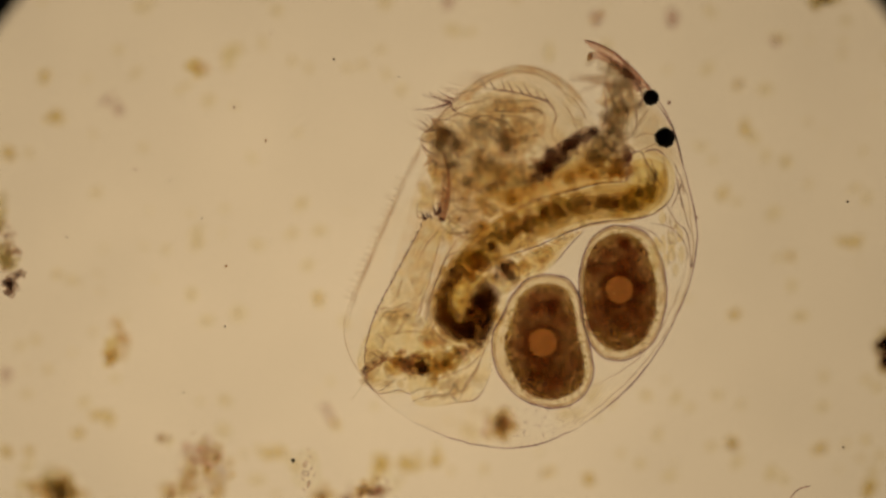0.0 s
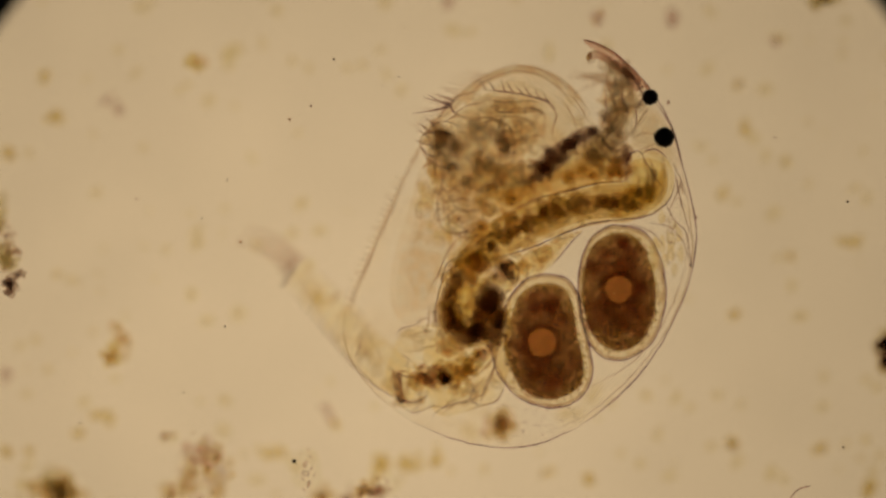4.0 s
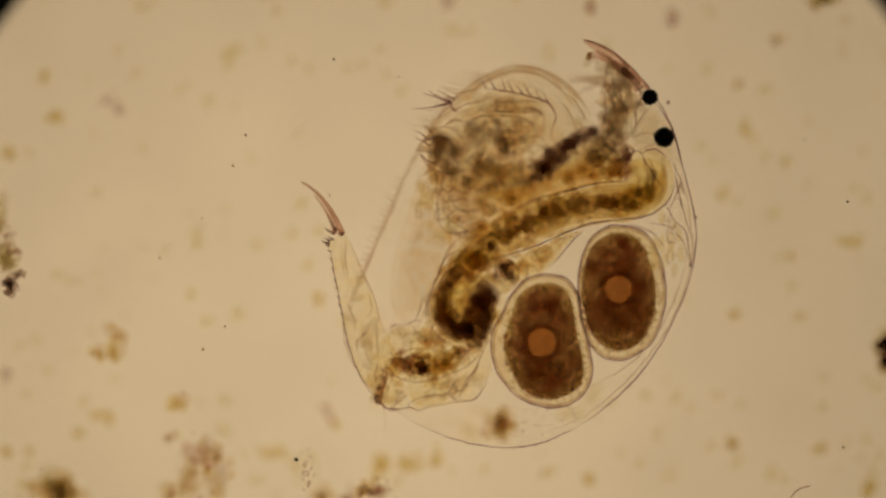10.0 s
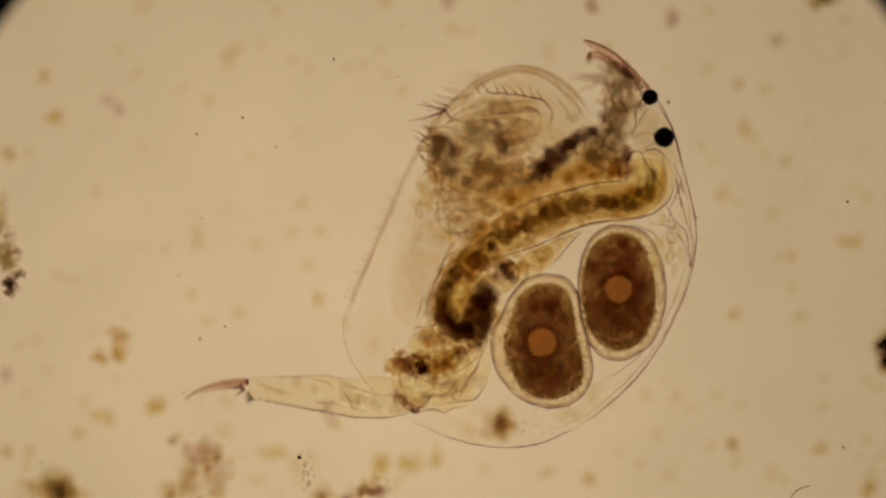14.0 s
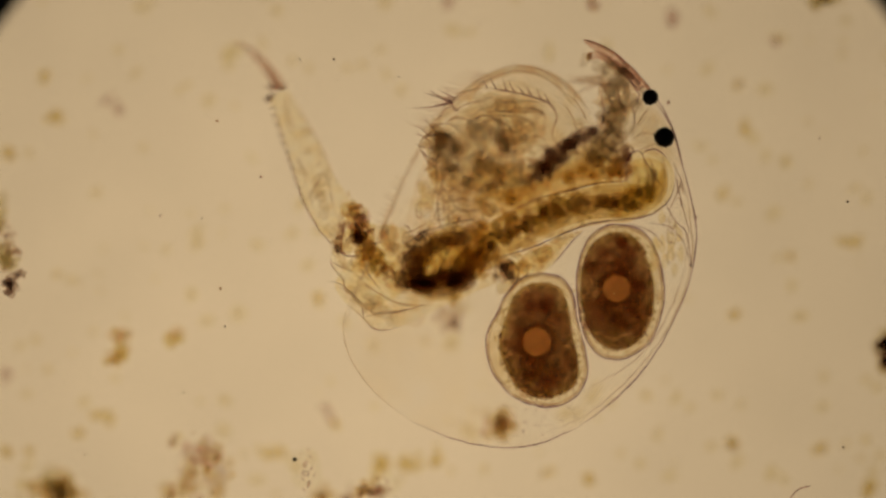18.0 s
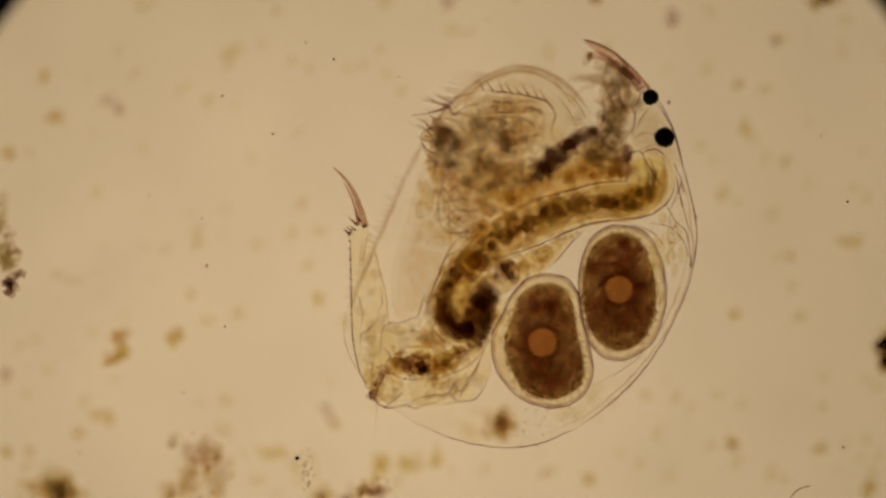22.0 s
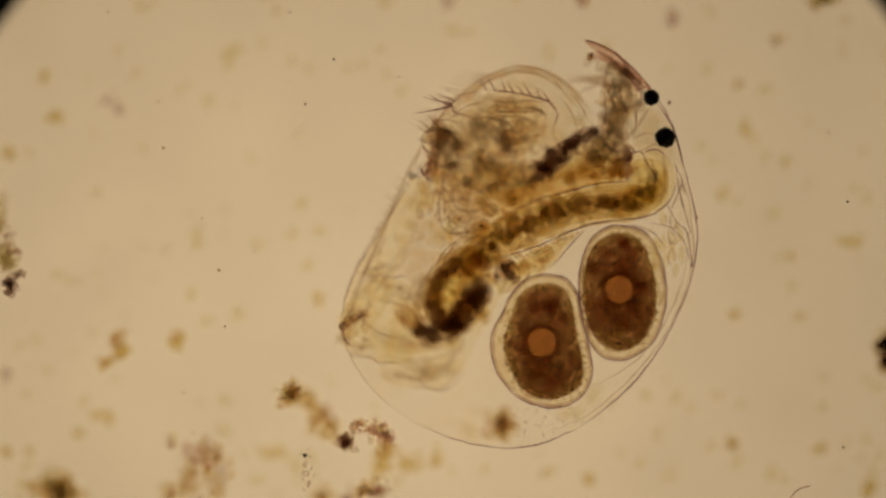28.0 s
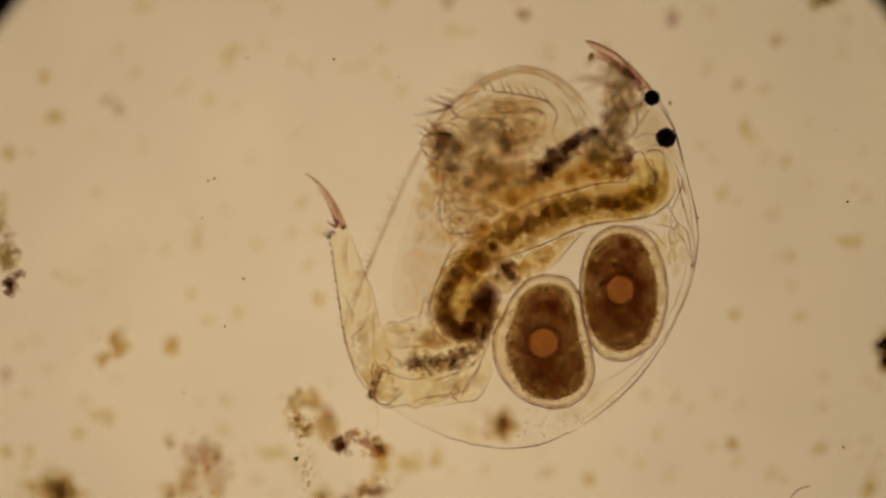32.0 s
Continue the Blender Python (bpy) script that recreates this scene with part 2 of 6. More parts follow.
def add_dome(bm, outline, z, th, o, rings=7, step=12.0, power=0.5):
    """One open shell inside an outline, bulging by th (up or down)."""
    pts = curve_pts(outline, True, step)
    c = sum(pts) / len(pts)
    n = len(pts)
    prev = None
    for k in range(rings):
        f = math.cos(math.pi / 2 * k / rings)
        cur = [bm.verts.new(at(*(c[:2] + (p[:2] - c[:2]) * f), z + th * (1 - f * f) ** power) - o) for p in pts]
        if prev:
            for i in range(n):
                bm.faces.new((prev[i], prev[(i + 1) % n], cur[(i + 1) % n], cur[i]))
        prev = cur
    top = bm.verts.new(at(c[0], c[1], z + th) - o)
    for i in range(n):
        bm.faces.new((prev[i], prev[(i + 1) % n], top))
    return bm


def add_ringbody(bm, outline, centre, r, z, th, o, rings=8, step=9.0, wobble=0.15):
    """A body inside an outline with a round hollow through it."""
    pts = curve_pts(outline, True, step)
    n = len(pts)
    loops = []
    for side in (1, -1):
        for k in range(rings + 1):
            f = k / rings if side > 0 else 1 - k / rings
            if side < 0 and k in (0, rings):
                continue
            h = th * math.sin(math.pi * f) ** 0.6
            cur = []
            for p in pts:
                d = np.array(p[:2]) - centre
                q = centre + d / np.linalg.norm(d) * r
                x, y = p[:2] * (1 - f) + q * f
                w = 1 + wobble * noise.noise((x * 0.09, y * 0.09, side * 3.0))
                cur.append(bm.verts.new(at(x, y, z + side * h * w) - o))
            loops.append(cur)
    for k in range(len(loops)):
        a, b = loops[k], loops[(k + 1) % len(loops)]
        for i in range(n):
            bm.faces.new((a[i], b[i], b[(i + 1) % n], a[(i + 1) % n]))
    return bm


def add_glob(bm, x, y, z, r, o, seed=0, flat=0.8, rough=0.25, div=2, stretch=1.0, turn=0.0):
    """An uneven rounded lump."""
    made = bmesh.ops.create_icosphere(bm, subdivisions=div, radius=1.0)["verts"]
    ca, sa = math.cos(turn), math.sin(turn)
    for v in made:
        d = v.co.normalized()
        k = r * (1 + rough * noise.noise(d * 1.7 + Vector((seed * 3.1, seed * 1.3, 0))))
        ex, ey = d.x * k * stretch, d.y * k
        v.co = at(x + ex * ca - ey * sa, y + ex * sa + ey * ca, z + d.z * k * flat) - o
    return bm


def add_bristle(bm, x, y, dx, dy, z, r, o, bend=0.0, dz=0.0):
    """A thin tapering bristle from its root, bending sideways."""
    pts = [(x + dx * t - dy * bend * t * t, y + dy * t + dx * bend * t * t, z + dz * t) for t in (0, 0.35, 0.7, 1.0)]
    return add_tube(bm, pts, lambda t: r * (1 - 0.85 * t), o, sides=4, smooth=False)


def ico(div):
    bm = bmesh.new()
    bmesh.ops.create_icosphere(bm, subdivisions=div, radius=1.0)
    bm.verts.ensure_lookup_table()
    out = ([v.co.normalized() for v in bm.verts], [[v.index for v in f.verts] for f in bm.faces])
    bm.free()
    return out


ICO = {1: ico(1), 2: ico(2)}


def cloud(name, ways, mat, parent, o, seed=0, grain=(4.0, 8.0), z=(FOCUS - 50, FOCUS + 10), label="", keep=None, skip=(), round_off=0.35):
    """A mass of small uneven tissue grains strewn about ways: (points, half width, count). keep and skip bound it by outlines."""
    rnd = random.Random(seed)
    verts, faces = [], []
    for pts, width, count in ways:
        mid = curve_pts(pts, False, 4.0) if len(pts) > 1 else [np.array(pts[0], float)]
        for k in range(count):
            p = mid[rnd.randrange(len(mid))]
            w = width * (p[2] if len(p) > 2 else 1.0)
            x, y = p[0] + rnd.gauss(0, 0.5 * w), p[1] + rnd.gauss(0, 0.5 * w)
            if (keep and not inside(keep, x, y)) or any(math.hypot(x - cx, y - cy) < cr for cx, cy, cr in skip):
                continue
            r, zz = rnd.uniform(*grain), rnd.uniform(*z)
            st, turn, sd = rnd.uniform(1.0, 1.7), rnd.uniform(0, 3.14), rnd.uniform(0, 99)
            ca, sa = math.cos(turn), math.sin(turn)
            shape, tris = ICO[2 if r > 4.5 else 1]
            base = len(verts)
            for v in shape:
                g = r * (1 + round_off * 2 * noise.noise(v * 1.6 + Vector((sd, sd * 0.7, 0))))
                ex, ey = v.x * g * st, v.y * g
                verts.append(at(x + ex * ca - ey * sa, y + ex * sa + ey * ca, zz + v.z * g * 0.7) - o)
            faces += [[base + i for i in f] for f in tris]
    me = bpy.data.meshes.new(name)
    me.from_pydata(verts, [], faces)
    me.materials.append(M[mat])
    for p in me.polygons:
        p.use_smooth = True
    ob = new(name, me)
    ob.parent = parent
    return tagged(ob, label, kind="stuff")


def inside(outline, x, y):
    hit = False
    n = len(outline)
    for i in range(n):
        (x1, y1), (x2, y2) = outline[i][:2], outline[(i + 1) % n][:2]
        if (y1 > y) != (y2 > y) and x < (x2 - x1) * (y - y1) / (y2 - y1) + x1:
            hit = not hit
    return hit


# ---- stage: lamp, slide, field stop ----
def disc_mesh(r0, r1, z, th, cx, cy, o, n=96):
    """A flat ring (or disc where r0 is 0) with thickness."""
    bm = bmesh.new()
    rows = []
    for zz in (z, z - th):
        for r in (r0, r1):
            if r > 0:
                rows.append([bm.verts.new(at(cx + r * math.cos(2 * math.pi * i / n), cy + r * math.sin(2 * math.pi * i / n), zz) - o) for i in range(n)])
    if r0 > 0:
        order = [rows[0], rows[1], rows[3], rows[2]]
        for k in range(4):
            a, b = order[k], order[(k + 1) % 4]
            for i in range(n):
                bm.faces.new((a[i], a[(i + 1) % n], b[(i + 1) % n], b[i]))
    else:
        bm.faces.new(rows[0][::-1])
        bm.faces.new(rows[1])
        for i in range(n):
            bm.faces.new((rows[0][i], rows[0][(i + 1) % n], rows[1][(i + 1) % n], rows[1][i]))
    bmesh.ops.recalc_face_normals(bm, faces=bm.faces)
    return bm


def stage():
    lamp = new("microscope_lamp")
    lamp.location = at(600, 650, -500)
    tagged(lamp, "round warm-white microscope lamp under the glass slide", "lamp")
    o = lamp.location.copy()
    part("lamp_glass", disc_mesh(0, 2100, -430, 30, 600, 650, o), "lamp", lamp, "glowing frosted lamp glass")
    part("lamp_housing", disc_mesh(2110, 2300, -420, 80, 600, 650, o), "metal", lamp, "black metal lamp ring")
    bm = bmesh.new()
    bmesh.ops.create_cube(bm, size=1.0)
    for v in bm.verts:
        v.co = Vector((v.co.x * 4600 * U, v.co.y * 3600 * U, (v.co.z - 0.5) * 320 * U))
    slide = new("ground_slide", mesh_of(bm, "ground_slide", "glass"))
    for p in slide.data.polygons:
        p.use_smooth = False
    tagged(slide, "clear glass microscope slide lit from below", "slide", kind="structure")
    bm = bmesh.new()
    bmesh.ops.create_cube(bm, size=1.0)
    for v in bm.verts:
        v.co = Vector((v.co.x * 3600 * U, v.co.y * 2600 * U, (0.004 + (v.co.z + 0.5) * 0.336)))
    water = new("water", mesh_of(bm, "water", "water"))
    for p in water.data.polygons:
        p.use_smooth = False
    tagged(water, "clear thin film of water over the slide", "water", kind="structure")
    o = at(791, 621, FOCUS + 190)
    stop = new("field_stop", mesh_of(disc_mesh(979, 1500, FOCUS + 190, 10, 791, 621, o), "field_stop", "metal"))
    stop.location = o
    tagged(stop, "black metal ring that bounds the round view", "field stop", kind="structure")


stage()

# ---- the water flea ----
ROOT = at(920, 450, 0)
HINGE = (880.0, 465.0)     # where the abdomen turns on the trunk
flea = new("water_flea")
flea.location = ROOT
tagged(flea, "transparent water flea with two brown eggs lying on the slide", "water flea")
O0 = ROOT


def fpart(name, bm, mat, label=""):
    return part(name, bm, mat, flea, label)


VALVE = [(1120, 165), (1160, 180), (1188, 222), (1206, 280), (1220, 335), (1231, 385), (1233, 430), (1223, 490), (1201, 552), (1170, 612), (1130, 667), (1080, 716),
         (1022, 758), (960, 784), (900, 793), (840, 787), (780, 769), (725, 743), (680, 710), (640, 665), (616, 622), (609, 580), (617, 540), (636, 490),
         (660, 430), (690, 360), (718, 295), (745, 250), (762, 216), (800, 182), (848, 142), (888, 122), (930, 117), (972, 128), (1010, 150), (1044, 180), (1080, 175)]


def line(name, pts, r, mat, z=FOCUS, label="", closed=False, o=None, parent=None, step=6.0):
    bm = bmesh.new()
    way = curve_pts([(p[0], p[1], z if len(p) < 3 else p[2]) for p in pts], closed, step)
    way = [(p[0] + 1.3 * noise.noise((p[0] * 0.06, p[1] * 0.06, 1.5)) + 0.7 * noise.noise((p[0] * 0.3, p[1] * 0.3, 7.5)),
            p[1] + 1.3 * noise.noise((p[0] * 0.06, p[1] * 0.06, 4.5)) + 0.7 * noise.noise((p[0] * 0.3, p[1] * 0.3, 9.5)), p[2]) for p in way]
    seed = pts[0][0] * 0.37
    rad = lambda t: (r(t) if callable(r) else r) * (0.7 + 0.45 * noise.noise((t * 11, seed, 0)) + 0.25 * noise.noise((t * 37, seed, 3)))
    add_tube(bm, way, rad, O0 if o is None else o, closed=closed, smooth=False)
    return part(name, bm, mat, parent or flea, label)


def taper(r, a=0.25, b=0.25):
    return lambda t: r * max(0.12, min(1.0, t / a if a else 1.0, (1 - t) / b if b else 1.0))


def carapace():
    for side, nm in ((1, "far"), (-1, "near")):
        bm = bmesh.new()
        add_dome(bm, VALVE, FOCUS, 158 * side, O0)
        fpart("carapace_valve", bm, "valve", "clear faintly yellow carapace valve")
    # back and hind edge
    line("dorsal_rim", VALVE[1:13], taper(1.9, 0.05, 0.1), "rim", label="purple-brown back edge of the carapace")
    line("lower_rim", VALVE[12:18], taper(1.7, 0.1, 0.3), "rim")
    line("hind_rim", VALVE[17:24], taper(1.2), "rim_soft")
    line("inner_rim", [(1200, 268), (1214, 330), (1224, 400), (1226, 455), (1207, 530), (1172, 600), (1118, 668), (1062, 718), (1015, 748), (960, 770)], taper(1.5), "rim_soft")
    line("inner_fold", [(1218, 440), (1206, 500), (1182, 560), (1150, 612), (1110, 650), (1065, 676), (1040, 690)], taper(1.5), "rim_soft")
    # front (belly) edge with its row of bristles
    vent = [(752, 246), (735, 282), (712, 328), (692, 376), (672, 422), (655, 462), (638, 502), (624, 540), (613, 578)]
    line("belly_rim", vent, taper(3.6, 0.1, 0.3), "rim_soft", z=FOCUS + 50)
    line("belly_rim", vent[3:], taper(1.2, 0.2, 0.3), "rim_soft", z=FOCUS + 26)
    row = curve_pts(vent, False, 9.0)
    rnd = random.Random(3)
    for i, p in enumerate(row[8:31]):
        bm = bmesh.new()
        add_bristle(bm, p[0], p[1], -20 + rnd.uniform(-4, 4), -4 + rnd.uniform(-5, 4), FOCUS + 34, 1.4, O0, 0.12)
        fpart("bristle", bm, "rim_soft")
    arc = [(752, 246), (772, 214), (804, 180), (838, 150), (872, 130), (912, 118), (950, 122), (985, 138), (1016, 162), (1044, 196)]
    bm = bmesh.new()
    add_soft_tube(bm, [(x + 3, y + 5, FOCUS + 20) for x, y in arc], taper(9, 0.15, 0.2), O0)
    fpart("brow_band", bm, "muscle", "soft brownish band along the belly opening")
    line("brow_rim", arc, taper(3.2, 0.1, 0.2), "rim_soft", z=FOCUS + 44)
    line("brow_inner_rim", [(796, 200), (828, 168), (862, 144), (904, 128), (948, 131), (986, 152), (1020, 190), (1038, 222)], taper(2.2), "rim_soft", z=FOCUS + 30)
    row = curve_pts(arc, False, 7.0)
    for i, p in enumerate(row[3:22]):
        bm = bmesh.new()
        add_bristle(bm, p[0], p[1], -38 + rnd.uniform(-8, 8), -6 + rnd.uniform(-8, 6), FOCUS + 40 + rnd.uniform(-22, 26), 1.5, O0, 0.1)
        fpart("bristle", bm, "rim_soft")
    # wrinkles behind the head
    for pts in ([(1190, 285), (1206, 318), (1216, 352)], [(1176, 352), (1192, 386), (1216, 412), (1222, 436)], [(1196, 300), (1203, 345), (1224, 418)],
                [(1150, 396), (1184, 402), (1210, 428), (1222, 470)], [(1186, 372), (1200, 340), (1208, 318)], [(1210, 400), (1217, 420), (1224, 470), (1214, 478)],
                [(1112, 396), (1156, 412), (1178, 440)]):
        line("wrinkle", pts, taper(1.5), "fold", z=FOCUS + 6)
    for x, y, r in ((1184, 182, 4.0), (1233, 385, 3.0), (1223, 470, 3.5)):
        bm = bmesh.new()
        add_glob(bm, x, y, FOCUS, r, O0, x, div=1)
        fpart("cuticle_knob", bm, "fold")


HEAD = [(1033, 70), (1062, 80), (1100, 104), (1136, 140), (1166, 178), (1190, 222), (1206, 280), (1196, 300), (1160, 276), (1125, 262), (1112, 215), (1122, 168), (1110, 136), (1078, 106), (1048, 86)]


def head():
    bm = bmesh.new()
    add_pillow(bm, HEAD, FOCUS, 60, O0)
    fpart("head_shield", bm, "valve", "clear head shield drawn out into a beak")
    bm = bmesh.new()
    add_pillow(bm, [(1034, 71), (1064, 80), (1100, 104), (1134, 140), (1156, 168), (1130, 146), (1100, 122), (1066, 98), (1044, 82)], FOCUS, 10, O0)
    fpart("beak", bm, "beak", "reddish clear beak")
    bm = bmesh.new()
    add_soft(bm, [(1112, 190), (1136, 186), (1164, 196), (1186, 232), (1196, 276), (1176, 290), (1140, 268), (1112, 262)], FOCUS - 8, 24, O0)
    fpart("head_tissue", bm, "veil", "pale yellow tissue round the eye")
    line("beak_edge", [(1032, 70), (1060, 79), (1098, 103), (1134, 139), (1164, 177)], taper(3.2, 0.1, 0.2), "claw", label="reddish outer edge of the beak")
    line("beak_outline", [(1032, 70), (1062, 79), (1100, 102), (1136, 138), (1165, 176), (1189, 221), (1206, 280)], taper(1.6, 0.05, 0.1), "rim", z=FOCUS + 4)
    line("beak_inner_edge", [(1033, 71), (1045, 84), (1072, 101), (1098, 118), (1118, 136), (1132, 156), (1138, 168)], taper(2.4), "smoke")
    bm = bmesh.new()
    add_tube(bm, [(1044, 100, FOCUS), (1064, 99, FOCUS), (1090, 114, FOCUS), (1116, 136, FOCUS), (1134, 160, FOCUS)], lambda t: 6.5 + 1.5 * t, O0, sides=8)
    stalk = fpart("antennule", bm, "beak", "clear antennule with a dark tip")
    bm = bmesh.new()
    add_glob(bm, 1044, 101, FOCUS, 5, O0, 2, 0.8, 0.3, 2, 1.5, 1.9)
    part("antennule_tip", bm, "dark", stalk, "dark tip of the antennule")
    cloud("antennule_tissue", [([(1104, 118), (1116, 132), (1134, 152), (1137, 168)], 6, 26)], "grain_dark", stalk, O0, seed=88, grain=(3, 6), z=(FOCUS - 14, FOCUS + 8))
    cloud("antennule_tissue", [([(1070, 104), (1100, 128)], 7, 24)], "grain_amber", stalk, O0, seed=89, grain=(3, 7), z=(FOCUS - 14, FOCUS + 8))
    for x, y, r, nm in ((1152, 173, 14.5, "ocellus"), (1177, 244, 18.0, "compound_eye")):
        bm = bmesh.new()
        add_glob(bm, x, y, FOCUS, r, O0, x * 0.1, 0.8, 0.18, 2)
        eye = fpart(nm, bm, "eye", "black pigmented eye")
        rnd = random.Random(x)
        for k in range(9):
            a = 2 * math.pi * k / 9 + rnd.uniform(-0.2, 0.2)
            bm = bmesh.new()
            add_glob(bm, x + math.cos(a) * r * 0.8, y + math.sin(a) * r * 0.8, FOCUS, r * 0.25, O0, k, div=1)
            part("eye_facet", bm, "eye", eye)
    for pts in ([(1150, 190), (1140, 204), (1128, 222)], [(1162, 240), (1140, 236), (1122, 246)], [(1164, 252), (1146, 262), (1130, 268)], [(1140, 176), (1130, 190), (1120, 214)]):
        line("eye_muscle", pts, taper(2.0), "rim_soft")


GUT = [(1176, 300), (1164, 338), (1122, 357), (1075, 358), (1030, 366), (985, 380), (940, 397), (900, 415), (866, 435), (838, 458), (818, 480)]


def along(pts, k, t):
    i = min(int(t * (len(pts) - 1)), len(pts) - 2)
    return pts[i] + (pts[i + 1] - pts[i]) * (t * (len(pts) - 1) - i)


def gut():
    bulb = [(1112, 290), (1122, 272), (1150, 266), (1182, 282), (1195, 312), (1188, 348), (1166, 376), (1130, 387), (1100, 386), (1092, 350), (1108, 322)]
    bm = bmesh.new()
    add_soft(bm, bulb, FOCUS - 6, 40, O0)
    fpart("stomach", bm, "yellow", "pale yellow stomach at the head end of the gut")
    bm = bmesh.new()
    add_tube(bm, [(x, y, FOCUS) for x, y in GUT], lambda t: min(36, 6 + 130 * t, 36 - 60 * (t - 0.85)) - 1.5 * math.cos(t * 9), O0, sides=16)
    add_tube(bm, [(x, y - 1, FOCUS) for x, y in GUT], lambda t: min(29, 2 + 100 * t, 29 - 60 * (t - 0.85)) - 2 * math.cos(t * 13), O0, sides=14)
    gut_ob = fpart("gut", bm, "gutwall", "ochre gut filled with green-brown food")
    food = [(1152, 312, 0.45), (1148, 342, 0.6), (1122, 357, 0.75), (1078, 362, 0.9), (1020, 364, 1.0), (978, 378, 1.05), (930, 396, 1.1), (892, 414, 1.1), (862, 434, 1.15), (838, 456, 1.2), (820, 476, 1.1)]
    part_of = dict(parent=gut_ob, o=O0)
    cloud("gut_food", [(food, 21, 235)], "grain_olive", seed=11, grain=(3.5, 7.5), z=(FOCUS - 22, FOCUS + 20), label="green-brown food inside the gut", **part_of)
    cloud("gut_food", [(food[1:], 19, 58), (food[6:], 24, 14), ([(1022, 362), (1036, 366)], 16, 12), ([(1064, 362), (1084, 362)], 14, 10), ([(1130, 342), (1136, 336)], 6, 8), ([(1154, 306), (1158, 330)], 6, 16), ([(1108, 352), (1108, 368)], 5, 6)], "grain_dark", seed=12, grain=(2.6, 6.0), z=(FOCUS - 20, FOCUS + 22), **part_of)
    cloud("gut_food", [(food[2:6], 20, 46), (food[5:9], 27, 74)], "grain_brown", seed=15, grain=(4, 9), z=(FOCUS - 30, FOCUS + 14), **part_of)
    cloud("gut_lining", [([(x, y - 3, 1.0) for x, y in GUT[2:]], 30, 150)], "grain_ochre", seed=13, grain=(5, 11), z=(FOCUS - 26, FOCUS + 24), label="amber lining of the gut", **part_of)
    line("gut_edge", [(1195, 290), (1197, 320), (1184, 356), (1152, 381), (1108, 389), (1060, 394), (1020, 405), (972, 426), (930, 443), (888, 456), (850, 470)], taper(2.0), "membrane")
    line("gut_edge", [(1128, 270), (1110, 296), (1108, 320), (1060, 325), (1005, 339), (955, 352), (925, 366), (902, 376), (870, 392)], taper(1.6), "membrane")
    for k in range(4):
        x = 1120 + k * 15 + (k % 2) * 4
        line("stomach_pleat", [(x, 276 + abs(k - 3) * 2), (x + 8, 304), (x + 10 - k, 336), (x + 2 - 3 * k, 366 - k)], taper(3.4), "rim_soft", z=FOCUS - 50 + 16 * (k % 3))
    for pts in ([(1112, 288), (1118, 274), (1130, 268), (1140, 276)], [(1138, 278), (1146, 268), (1164, 266), (1182, 280)], [(1108, 262), (1116, 270), (1112, 284), (1108, 300)], [(1138, 272), (1146, 290), (1162, 316), (1176, 334)]):
        line("stomach_fold", pts, taper(2.6), "fold")
    cloud("stomach_mass", [([(1110, 268), (1112, 290)], 7, 16), ([(1106, 280), (1106, 312)], 10, 14)], "grain_brown", flea, O0, seed=14, grain=(4, 8))
    rnd = random.Random(11)
    mid = curve_pts(food, False, 6.0)
    for k in range(18):
        p = along(mid, 0, rnd.uniform(0.03, 1.0))
        bm = bmesh.new()
        add_glob(bm, p[0] + rnd.gauss(0, 8), p[1] + rnd.gauss(-1, 9), FOCUS + rnd.uniform(-14, 20), rnd.uniform(2.5, 5.0), O0, k, 0.7, 0.7, 1, rnd.uniform(1, 1.8), rnd.uniform(0, 3))
        part("food_lump", bm, "food", gut_ob)


